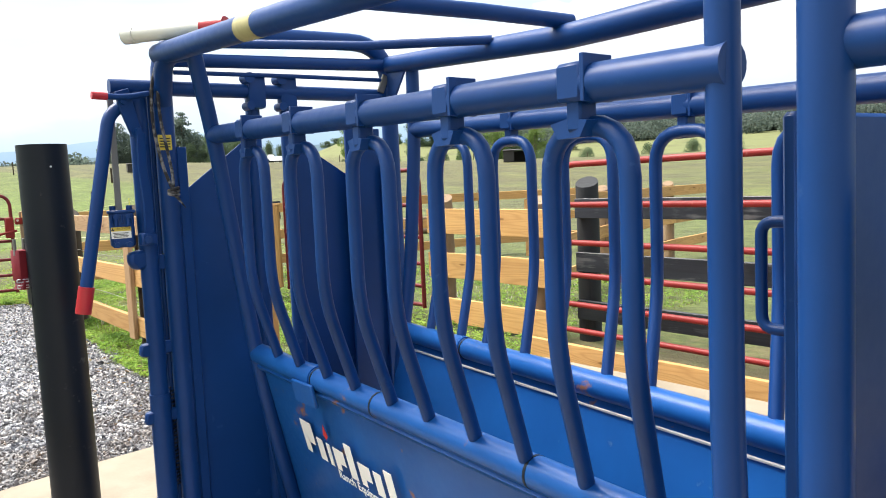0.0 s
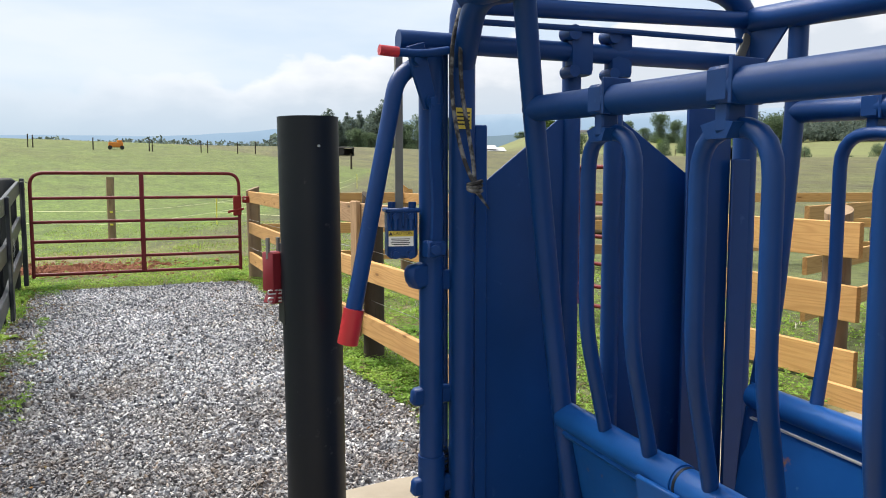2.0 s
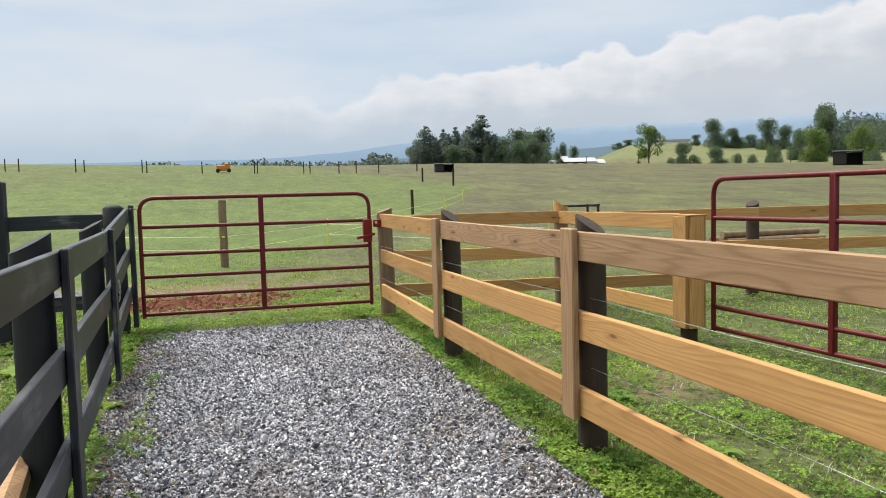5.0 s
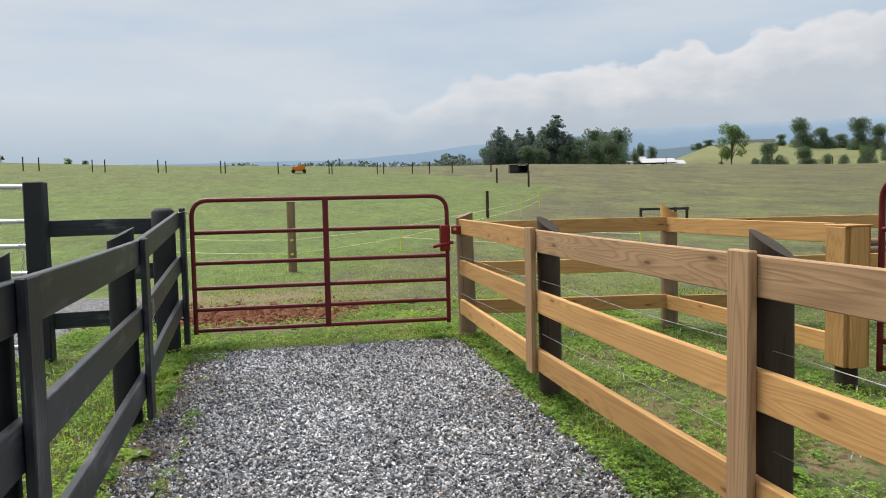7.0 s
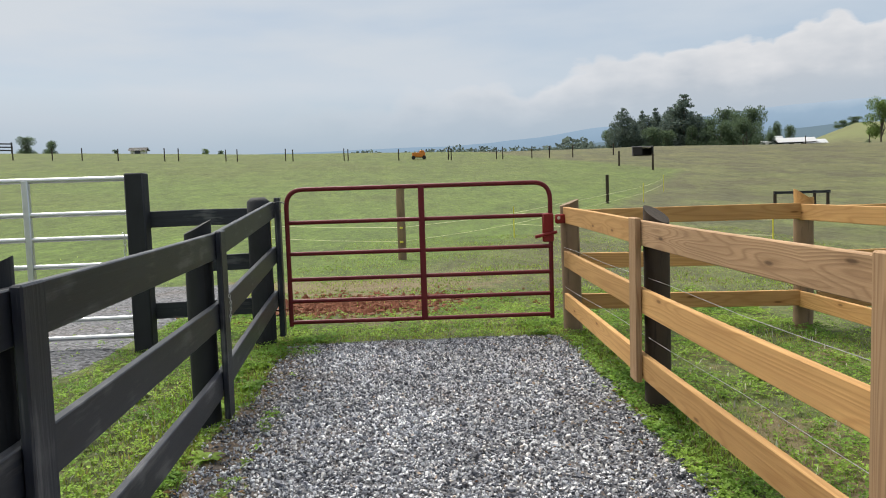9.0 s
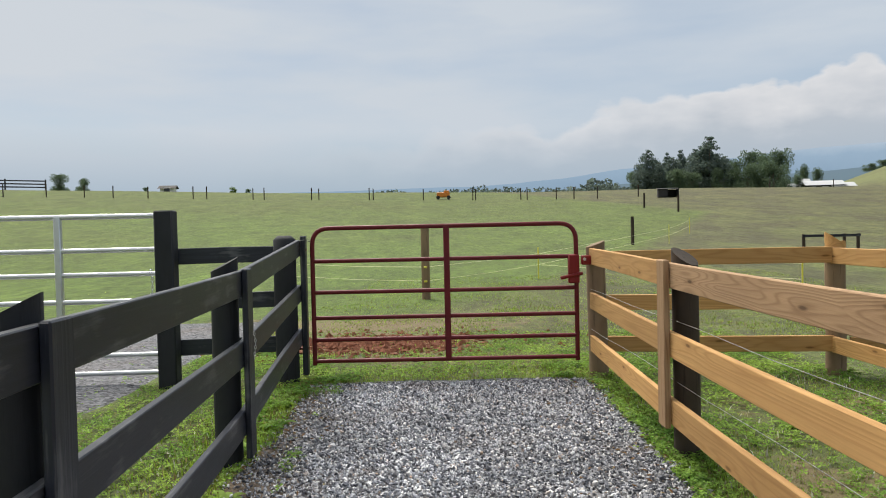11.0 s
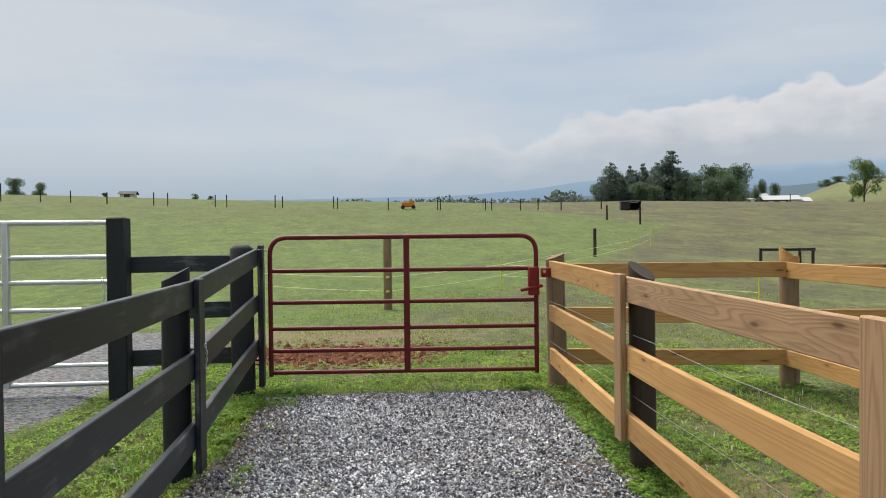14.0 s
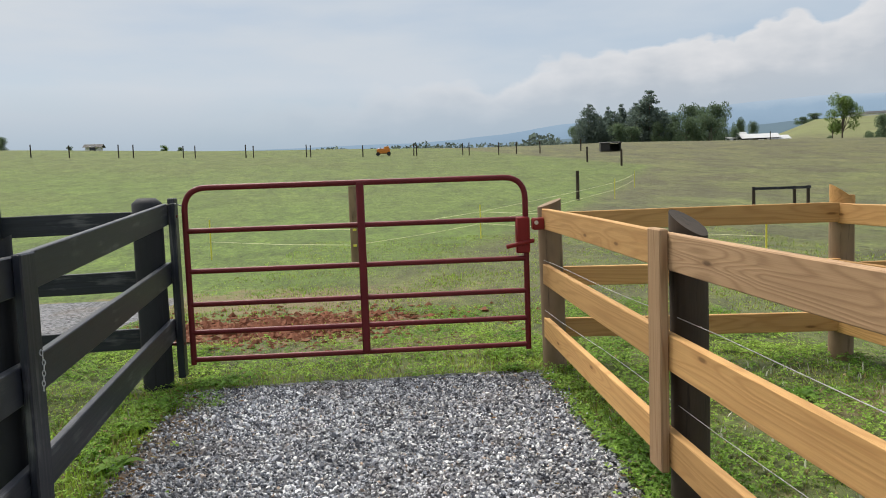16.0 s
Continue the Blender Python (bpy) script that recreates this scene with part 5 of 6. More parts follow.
shed("run_in_shed", "small dark run-in shed out in the pasture", 23.45, 76.8, 1.8, 1.5, 0.85, -12)
shed("animal_shelter", "weathered grey animal shelter beyond the pen", 62.5, 64.5, 2.6, 2.2, 1.5, -45)


def hay_feeder():
    x, y = 2.1, 84.0
    z = height(x, y)
    f = thing("field_implement", "orange farm implement standing on the far pasture", "implement", (x, y, z))
    part("body", box((1.35, 0.9, 0.5), Matrix.Translation((x, y, z + 0.48)), 0.08, 2), ORANGE_PAINT, f)
    part("hood", box((0.5, 0.8, 0.22), Matrix.Translation((x + 0.35, y, z + 0.82)), 0.06, 2), ORANGE_PAINT, f)
    for dx in (-0.55, 0.55):
        part("wheel", tube([(x + dx, y - 0.6, z + 0.2), (x + dx, y - 0.42, z + 0.2)], 0.2, 16), RUBBER, f)


hay_feeder()


def house(name, label, x, y, w, d, h, wall, roof, yaw=0.0, windows=3, category="house"):
    z = height(x, y) - 0.3
    b = thing(name, label, category, (x, y, z))
    m = pose(x, y, z, 0, 0, yaw)
    part("wall", box((w, d, h), m @ Matrix.Translation((0, 0, h / 2)), 0), wall, b)
    bm = bmesh.new()
    r = h * 0.45
    prof = [(-d / 2 - 0.4, h - 0.05), (0, h + r), (d / 2 + 0.4, h - 0.05), (0, h + r - 0.2)]
    ends = [[bm.verts.new((sx * (w / 2 + 0.3), yy, zz)) for yy, zz in prof] for sx in (-1, 1)]
    for k in range(4):
        bm.faces.new((ends[0][k], ends[0][(k + 1) % 4], ends[1][(k + 1) % 4], ends[1][k]))
    for e in ends:
        bm.faces.new((e[0], e[1], e[2], e[3]))
    bm.transform(m)
    part("roof", bm, roof, b)
    for k in range(windows):
        wx = (k + 0.5) / windows * w - w / 2
        wd = part("window", box((1.0, 0.10, 1.3), m @ Matrix.Translation((wx, -d / 2 - 0.03, h * 0.5)), 0.01), WALL_WHITE, b)
        part("pane", box((0.82, 0.06, 1.1), m @ Matrix.Translation((wx, -d / 2 - 0.06, h * 0.5)), 0), GLASS_DARK, wd)
    return b


# solid dark walls stand in for the shade inside the shed's open front
house("farm_building", "long low open shed, its shaded front painted dark, with a pale tin roof", *bearing(27.6, 150), 6.0, 4.5, 1.85, SHED_DARK, ROOF_PALE, -14, 3, "barn")
house("equipment_shed", "low grey machinery shed with a pale tin roof", *bearing(28.75, 150), 3.4, 3.5, 1.6, ROOF_GREY, ROOF_PALE, -14, 2, "barn")
house("small_barn", "small grey barn beside the trees", *bearing(26.45, 150), 1.6, 2.4, 2.1, ROOF_GREY, ROOF_GREY, -10, 1, "barn")


def camper():
    x, y = bearing(25.85, 149)
    z = height(x, y)
    c = thing("camper_trailer", "white camper trailer parked beside the small barn", "trailer", (x, y, z))
    m = pose(x, y, z, 0, 0, -12)
    body = part("body", plate([(-1.3, 0.35), (1.2, 0.35), (1.3, 0.8), (1.05, 1.75), (-1.0, 1.85), (-1.35, 1.2)], 1.6, m, 0.08), WALL_WHITE, c)
    for dx in (-0.6, 0.5):
        part("window", box((0.5, 0.04, 0.4), m @ Matrix.Translation((dx, -0.81, 1.25)), 0.01), GLASS_DARK, body)
    for dx in (-0.35, 0.35):
        part("wheel", tube([m @ Vector((dx, -0.85, 0.28)), m @ Vector((dx, -0.65, 0.28))], 0.28, 14), RUBBER, c)


camper()
house("hill_house", "pale house with a dark roof on the far slope", *bearing(34.3, 372), 15, 8, 2.6, WALL_WHITE, SHED_DARK, -25, 4)
house("field_hut", "small pale hut on the skyline", *bearing(-18.7, 121), 2.0, 1.6, 1.0, WALL_WHITE, SHED_DARK, 5, 1, "hut")


def black_paddock():
    f = thing("paddock_fence", "far black board fence on the skyline", "fence", (-42, 96, height(-42, 96)))
    pts = [(-74, 92), (-68, 94), (-62, 96), (-57, 98), (-52, 100), (-48, 102)]
    for a, b in zip(pts, pts[1:]):
        for z in (0.4, 0.8, 1.2):
            board(f, (*a, height(*a) + z), (*b, height(*b) + z), 0.16, 0.05, SHED_DARK)
    for p in pts:
        round_post(f, p[0], p[1], height(*p) - 0.2, height(*p) + 1.4, 0.1, SHED_DARK)


black_paddock()


def log_pile():
    p = thing("pole_stack", "stack of weathered fence poles lying behind the red gate", "poles", (11.5, 16.2, 0))
    rng = random.Random(8)
    for k in range(9):
        row, col = divmod(k, 4)
        y = 16.0 + col * 0.16 + row * 0.08
        z = height(11.5, 16.2) + 0.09 + row * 0.14
        part("pole", tube([(10.45 + rng.uniform(-.2, .2), y, z), (12.65 + rng.uniform(-.2, .2), y + rng.uniform(-.05, .05), z)], 0.075, 12, 0.062), POST_BROWN, p)


log_pile()


def slack_rails():
    """The black board fence and kerb board beside the red corral panel."""
    f = thing("black_pen_fence", "black three-board fence behind the red corral panel", "fence", (5.0, 3.0, 0))
    a, b = (4.60, 4.25), (4.48, 0.4)
    for zc in (1.05, 0.635, 0.26):
        board(f, (*a, zc), (*b, zc), 0.15, 0.036, BOARD_BLACK)
    round_post(f, 4.72, 4.24, -0.3, 1.25, 0.095, POST_BLACK, slant=(0.4, 0.2))
    round_post(f, 4.62, 1.75, -0.3, 1.22, 0.09, POST_BLACK, slant=(0.4, 0.2))
    k = thing("kerb_board", "rough pine board along the edge of the concrete", "board", (4.02, 2.3, 0))
    board(k, (4.06, 4.30, 0.06), (4.01, 0.3, 0.06), 0.14, 0.04, BOARD)
    w = thing("wide_board_fence", "fence of wide pine planks between the red gates", "fence", (4.42, 5.1, 0))
    for zc in (0.95, 0.55, 0.14):
        board(w, (4.40, 5.88, zc), (4.44, 4.36, zc - 0.01), 0.225, 0.04, BOARD)
    round_post(w, 4.53, 5.80, -0.3, 1.15, 0.085, POST_BROWN, slant=(0.4, 0.2))
    round_post(w, 4.56, 4.62, -0.3, 1.12, 0.085, POST_BROWN, slant=(0.4, 0.2))
    g = thing("outer_pen_fence", "three-board fence of tan pine beyond the chute", "fence", (5.5, 8.0, 0))
    for p, q in (((5.2, 5.4), (7.4, 6.2)), ((7.4, 6.2), (9.6, 6.8)), ((9.6, 6.8), (11.8, 7.2))):
        for zc in (1.04, 0.64, 0.27):
            board(g, (*p, zc + height(*p)), (*q, zc + height(*q)), 0.14, 0.036, BOARD)
        round_post(g, q[0], q[1] + 0.1, -0.3, 1.15 + height(*q), 0.08, POST_BROWN, slant=(0.4, 0.2))


slack_rails()


def leaning_pole():
    p = thing("split_log", "pale split log leaning against the black fence", "log", (-0.68, 5.9, 0))
    a, b = Vector((-0.66, 5.35, 0.04)), Vector((-0.70, 6.44, 0.24))
    up = Vector((0.04, -0.18, 1.0)).normalized()
    rng = random.Random(5)
    prof = [(-0.058, -0.020), (-0.030, 0.045), (0.012, 0.062), (0.052, 0.030), (0.060, -0.022), (0.024, -0.055), (-0.030, -0.052)]
    bm = bmesh.new()
    rings = []
    for k in range(9):
        o = a.lerp(b, k / 8)
        rings.append([bm.verts.new(o + Vector((u + rng.uniform(-.004, .004), 0, 0)) + up * (w + rng.uniform(-.004, .004))) for u, w in prof])
    for r0, r1 in zip(rings, rings[1:]):
        for k in range(7):
            bm.faces.new((r0[k], r0[(k + 1) % 7], r1[(k + 1) % 7], r1[k]))
    bm.faces.new(rings[0][::-1])
    bm.faces.new(rings[-1])
    bmesh.ops.recalc_face_normals(bm, faces=bm.faces)
    part("log", bm, BOARD_GREY, p, smooth=0)


leaning_pole()


# ---- trees ----
def leaf_cloud(name, blobs, n, size, material, seed, flat=0.0):
    """Small tilted leaf sprays scattered through the shell of overlapping lobes."""
    rng = np.random.default_rng(seed)
    verts, faces = [], []
    vol = np.array([b[3] ** 2 for b in blobs])
    pick = rng.choice(len(blobs), n, p=vol / vol.sum())
    for k in range(n):
        bx, by, bz, br, bh = blobs[pick[k]]
        d = rng.normal(size=3)
        d /= np.linalg.norm(d)
        rr = br * (0.35 + 0.70 * rng.random() ** 0.6)
        c = np.array((bx, by, bz)) + d * (rr, rr, rr * bh)
        u = rng.normal(size=3) + d * 0.3
        u /= np.linalg.norm(u)
        w = np.cross(u, d + rng.normal(size=3) * 0.5)
        w /= np.linalg.norm(w) + 1e-6
        s = size * rng.uniform(0.6, 1.3)
        i = len(verts)
        verts += [c - u * s, c - w * s * 0.55, c + u * s, c + w * s * 0.55 + d * s * 0.3]
        faces += [(i, i + 1, i + 2), (i, i + 2, i + 3)]
    me = bpy.data.meshes.new(name)
    me.from_pydata([tuple(v) for v in verts], [], faces)
    me.materials.append(material)
    return me


def tree(name, label, h, spread, material, seed, form="round"):
    rng = random.Random(seed)
    t = thing(name, label, "tree", (0, 0, 0))
    bm = bmesh.new()
    add_tube(bm, [(0, 0, -0.3), (0.05 * h * 0.2, 0, h * 0.2), (0, 0.02 * h, h * 0.45), (0.01 * h, 0, h * (0.95 if form == "pine" else 0.7))], h * 0.024, 8, h * 0.006)
    blobs = []
    if form == "pine":
        for k in range(11):
            z = h * (0.14 + 0.80 * k / 10)
            w = spread * (0.5 if k == 0 else 1.0) * (1 - 0.80 * (k / 10) ** 1.9)
            for j in range(4):
                a = rng.uniform(0, 6.28)
                blobs.append((w * 0.45 * math.cos(a), w * 0.45 * math.sin(a), z, w * rng.uniform(0.4, 0.62), 0.5))
                add_tube(bm, [(0, 0, z - 0.02 * h), (w * 0.7 * math.cos(a), w * 0.7 * math.sin(a), z)], h * 0.006, 5, h * 0.002)
    else:
        lift = {"round": 0.13, "shrub": 0.12, "open": 0.30}[form]
        for k in range(15 if form != "open" else 17):
            a, q = rng.uniform(0, 6.28), rng.random() ** 0.6
            z = h * (lift + (0.93 - lift) * rng.random())
            w = spread * q * (1 - 0.55 * ((z / h - 0.5) / 0.5) ** 2 if z > h * 0.5 else 0.95)
            r = spread * rng.uniform(0.30, 0.48) * (0.92 if form == "open" else 1.0)
            blobs.append((w * 0.72 * math.cos(a), w * 0.72 * math.sin(a), min(z, h - r * 0.8), r, 0.82))
            add_tube(bm, [(0, 0, h * rng.uniform(0.22, 0.5)), (w * 0.4 * math.cos(a), w * 0.4 * math.sin(a), z * 0.85), (w * 0.7 * math.cos(a), w * 0.7 * math.sin(a), z)], h * 0.009, 5, h * 0.003)
    if form in ("round", "shrub"):
        for k in range(7):
            a = 2 * math.pi * k / 7 + rng.uniform(-0.3, 0.3)
            blobs.append((spread * 0.58 * math.cos(a), spread * 0.58 * math.sin(a), h * rng.uniform(0.18, 0.36), spread * rng.uniform(0.32, 0.44), 0.85))
    part("trunk", bm, BARK, t)
    part("crown", leaf_cloud("crown", blobs, 8000 if form != "open" else 4200, h * (0.022 if form != "open" else 0.019), material, seed), material, t)
    return t


def on_ground(ob, x, y, s=1.0, yaw=0.0, dz=0.0, sz=None):
    ob.matrix_basis = pose(x, y, height(x, y) + dz, 0, 0, yaw) @ Matrix.Diagonal((s, s, sz or s, 1))
    return ob


PROTO = {
    "pine": tree("pine_tree", "tall dark green pine on the crest of the field", 13.5, 5.6, LEAF_DARK, 3, "pine"),
    "pine2": tree("pine_tree", "broad dark green pine on the crest of the field", 12, 6.4, LEAF_DARK, 9, "pine"),
    "round": tree("hardwood_tree", "full round dark green hardwood tree", 10, 5.0, LEAF_MID, 5),
    "round2": tree("hardwood_tree", "wide green hardwood tree", 9, 5.4, LEAF_MID, 6),
    "light": tree("field_tree", "open light green tree standing alone in the field", 10, 4.0, LEAF_LIGHT, 12, "open"),
    "shrub": tree("round_shrub", "low rounded dark green shrub", 4, 2.8, LEAF_MID, 21, "shrub"),
    "lightround": tree("hardwood_tree", "light green leafy tree by the hedge", 9, 4.8, LEAF_LIGHT, 25),
}
USED = set()


def plant(kind, az, d, s=1.0, yaw=0.0, sz=None, dz=0.0):
    x, y = bearing(az, d)
    if kind not in USED:
        USED.add(kind)
        return on_ground(PROTO[kind], x, y, s, yaw, dz, sz)
    base = PROTO[kind]
    m = pose(x, y, height(x, y) + dz, 0, 0, yaw) @ Matrix.Diagonal((s, s, sz or s, 1)) 
    keep = base.matrix_basis.copy()
    base.matrix_basis = Matrix()
    ob = copy_thing(base, m)
    base.matrix_basis = keep
    return ob


WIDTH = {"pine": 9.6, "pine2": 11.0, "round": 10.0, "round2": 10.8, "light": 8.0, "shrub": 6.0, "lightround": 9.6}
TALL = {"pine": 13.3, "pine2": 11.8, "round": 9.6, "round2": 8.7, "light": 9.7, "shrub": 3.8, "lightround": 8.7}


def plant_to(kind, az, d, top, wide, yaw=0.0):
    """A tree at a bearing whose top stands at an elevation and whose crown spans an angle, both in degrees as the lane sees them."""
    x, y = bearing(az, d)
    tall = 1.38 + d * math.tan(radians(top)) - height(x, y)
    sink = 0.0 if "pine" in kind or kind == "light" else 0.16
    plant(kind, az, d, d * radians(wide) / WIDTH[kind], yaw, max(0.5, tall) * (1 + sink) / TALL[kind], -sink * tall)


# the clump on the crest
for kind, az, d, top, wide in (("pine2", 16.2, 150, 5.30, 2.6), ("pine", 17.6, 158, 5.05, 1.5), ("pine", 18.5, 160, 5.2, 1.5), ("round", 18.3, 146, 3.75, 2.0), ("pine", 20.45, 150, 6.05, 2.9),
                               ("pine2", 21.5, 156, 4.6, 2.3), ("pine2", 19.4, 158, 4.9, 2.0), ("round2", 22.2, 155, 4.2, 2.0), ("round", 23.2, 156, 4.78, 2.1), ("round2", 22.9, 147, 3.9, 2.2), ("round", 25.0, 155, 4.76, 2.2),
                               ("round2", 24.6, 147, 4.05, 2.4), ("round", 15.2, 153, 3.7, 1.6), ("round2", 26.4, 172, 3.65, 1.1), ("round", 27.3, 175, 3.4, 0.9), ("round2", 21.2, 147, 3.7, 1.6),
                               ("round2", 23.9, 152, 4.5, 1.8), ("pine2", 17.0, 148, 4.4, 1.5), ("pine2", 18.0, 154, 4.7, 2.2), ("pine2", 19.5, 153, 5.2, 2.2), ("round", 19.3, 147, 3.5, 1.6), ("round2", 26.1, 149, 3.0, 1.0)):
    plant_to(kind, az, d, top, wide, az * 97 % 360)
# the lone tree, the bushes of the hedge, and the trees of the hillside
for kind, az, d, top, wide in (("light", 32.75, 150, 4.84, 2.3), ("round", 35.1, 155, 3.38, 1.7), ("shrub", 35.9, 156, 2.5, 1.2), ("round2", 37.5, 155, 2.98, 1.9), ("shrub", 34.3, 156, 2.35, 1.0), ("shrub", 38.7, 156, 2.45, 1.2),
                               ("shrub", 39.7, 157, 2.35, 1.0), ("shrub", 32.0, 156, 2.2, 0.7), ("round2", 37.25, 290, 4.88, 2.0), ("round", 38.4, 295, 4.2, 1.7), ("round2", 39.4, 300, 3.7, 1.5), ("round", 40.6, 285, 4.7, 1.7),
                               ("round2", 41.5, 290, 4.2, 1.7), ("shrub", 41.2, 175, 2.9, 1.4), ("lightround", 40.9, 185, 2.9, 0.9), ("lightround", 43.5, 165, 3.95, 2.2), ("round2", 44.6, 240, 5.0, 2.6), ("round", 44.1, 250, 5.4, 2.2),
                               ("round2", 42.5, 230, 3.9, 1.6), ("round", 35.9, 300, 3.9, 0.8), ("round", 31.2, 365, 3.75, 1.1), ("round2", 30.4, 368, 3.55, 1.0), ("lightround", 46.4, 210, 4.0, 2.2), ("round2", 48.3, 250, 4.4, 2.6),
                               ("shrub", 47.2, 160, 2.3, 1.4), ("shrub", 50.5, 158, 2.2, 1.5), ("round", 53.0, 160, 2.7, 1.3), ("shrub", 55.0, 160, 2.3, 1.5), ("shrub", 58.0, 160, 2.4, 1.6), ("shrub", 61.0, 160, 2.3, 1.6),
                               ("round", -20.2, 122, 3.25, 0.5), ("round", -25.6, 124, 4.1, 1.4), ("round2", -24.2, 122, 3.85, 1.1), ("round", -31.4, 120, 3.9, 0.9), ("lightround", -14.3, 125, 3.25, 0.6), ("round2", -13.2, 125, 3.1, 0.6)):
    plant_to(kind, az, d, top, wide, az * 37 % 360)


def far_woods():
    """Continuous woods on the horizon and on the far slopes, too far to tell tree from tree."""
    rng = np.random.default_rng(3)
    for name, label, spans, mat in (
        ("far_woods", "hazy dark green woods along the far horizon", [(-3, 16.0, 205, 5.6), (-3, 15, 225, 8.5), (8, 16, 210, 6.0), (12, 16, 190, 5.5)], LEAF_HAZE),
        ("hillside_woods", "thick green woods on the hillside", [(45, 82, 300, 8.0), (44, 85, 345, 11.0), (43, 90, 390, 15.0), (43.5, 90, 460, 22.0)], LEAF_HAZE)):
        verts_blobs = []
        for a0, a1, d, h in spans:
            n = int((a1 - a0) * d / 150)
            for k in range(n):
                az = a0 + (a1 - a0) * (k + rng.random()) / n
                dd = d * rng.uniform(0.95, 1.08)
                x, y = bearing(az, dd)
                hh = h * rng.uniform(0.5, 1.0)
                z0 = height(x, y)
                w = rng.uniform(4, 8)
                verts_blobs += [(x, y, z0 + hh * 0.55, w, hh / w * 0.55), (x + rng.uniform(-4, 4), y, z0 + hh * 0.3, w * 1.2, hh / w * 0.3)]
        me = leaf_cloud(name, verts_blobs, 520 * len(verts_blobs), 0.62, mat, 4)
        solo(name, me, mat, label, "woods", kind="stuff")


far_woods()


def far_hills():
    """Blue mountains behind everything, their tops lost in cloud, and a darker wooded ridge before them."""
    main = ((-80, -30, -5, 10, 14, 26, 31, 60, 120), (2.7, 2.7, 2.9, 3.5, 4.1, 4.8, 5.05, 5.0, 4.5))
    ridge = ((-80, -10, 8, 20, 27, 31, 40, 120), (2.0, 2.3, 2.75, 3.0, 3.4, 3.55, 3.3, 3.2))
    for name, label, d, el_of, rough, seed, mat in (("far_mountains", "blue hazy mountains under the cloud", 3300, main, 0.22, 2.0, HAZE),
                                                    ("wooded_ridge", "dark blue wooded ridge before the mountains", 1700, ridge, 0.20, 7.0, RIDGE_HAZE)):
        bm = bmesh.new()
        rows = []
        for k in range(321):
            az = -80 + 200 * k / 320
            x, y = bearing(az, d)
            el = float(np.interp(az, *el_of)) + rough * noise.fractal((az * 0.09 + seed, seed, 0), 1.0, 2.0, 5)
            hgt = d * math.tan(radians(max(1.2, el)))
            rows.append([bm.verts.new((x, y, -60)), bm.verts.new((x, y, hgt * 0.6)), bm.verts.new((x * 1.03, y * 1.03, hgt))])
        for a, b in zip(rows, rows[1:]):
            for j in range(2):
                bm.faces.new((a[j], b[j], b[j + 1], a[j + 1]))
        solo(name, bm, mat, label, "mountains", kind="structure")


far_hills()


# ---- side lane ----
def side_lane():
    """Gravel of the neighbouring lane past the silver gate."""
    bm = bmesh.new()
    rows = []
    for k in range(25):
        y = 9.9 + 6.2 * k / 24
        a, b = -7.5, -2.1 + 0.10 * (y - 9.9) + 0.25 * noise.noise((y * 0.7, 2.0, 0))
        rows.append([bm.verts.new((a + (b - a) * j / 20, y, height(a + (b - a) * j / 20, y) + 0.02 - (0.05 if j == 20 or k in (0, 24) else 0))) for j in range(21)])
    for p, q in zip(rows, rows[1:]):
        for j in range(20):
            bm.faces.new((p[j], p[j + 1], q[j + 1], q[j]))
    solo("side_lane", bm, GRAVEL_BED, "grey gravel of the neighbouring lane", "gravel", kind="stuff")


side_lane()


# ---- grass ----
def grass(name, label, areas, n, h, w, material, seed, category="grass"):
    """Bent blades as narrow two-piece strips, scattered in boxes x0, x1, y0, y1."""
    rng = np.random.default_rng(seed)
    size = np.array([(a[1] - a[0]) * (a[3] - a[2]) * (a[4] if len(a) > 4 else 1) for a in areas])
    verts, faces = [], []
    for k in rng.choice(len(areas), n, p=size / size.sum()):
        a = areas[k]
        x, y = rng.uniform(a[0], a[1]), rng.uniform(a[2], a[3])
        if y > 9.9 and x < -2.15 + 0.1 * (y - 9.9) + 0.2 * noise.noise((x, y, 2)) and rng.random() > 0.03:
            continue
        creep = x < gravel_left(y) + 0.34 and noise.noise((x * 2.4, y * 1.7, 5.0)) > 0.12 and rng.random() < 0.45
        if 4.1 < y < 11.15 and gravel_left(y) + 0.03 < x < gravel_right(y) - 0.03 and not creep and rng.random() > 0.012:
            continue
        if noise.noise((x * 1.3, y * 1.3, seed)) < -0.22 and rng.random() < 0.8:
            continue
        if ((x + 0.15) / 1.4) ** 2 + ((y - 13.5) / 0.9) ** 2 < 1 + 1.8 * noise.noise((x * 2.6, y * 2.6, 1)) and rng.random() < 0.86:
            continue
        z = height(x, y) - 0.015
        t, hh = rng.uniform(0, 6.28), h * rng.uniform(0.45, 1.25) * (1.0 + 0.6 * noise.noise((x * 0.8, y * 0.8, 3)))
        dx, dy = math.cos(t), math.sin(t)
        lean = hh * rng.uniform(0.1, 0.75)
        px_, py_ = -dy * w, dx * w
        i = len(verts)
        verts += [(x - px_, y - py_, z), (x + px_, y + py_, z), (x + dx * lean * 0.35 + px_ * 0.8, y + dy * lean * 0.35 + py_ * 0.8, z + hh * 0.62),
                  (x + dx * lean * 0.35 - px_ * 0.8, y + dy * lean * 0.35 - py_ * 0.8, z + hh * 0.62), (x + dx * lean, y + dy * lean, z + hh)]
        faces += [(i, i + 1, i + 2, i + 3), (i + 3, i + 2, i + 4)]
    me = bpy.data.meshes.new(name)
    me.from_pydata(verts, [], faces)
    me.materials.append(material)
    solo(name, me, material, label, category, kind="stuff")


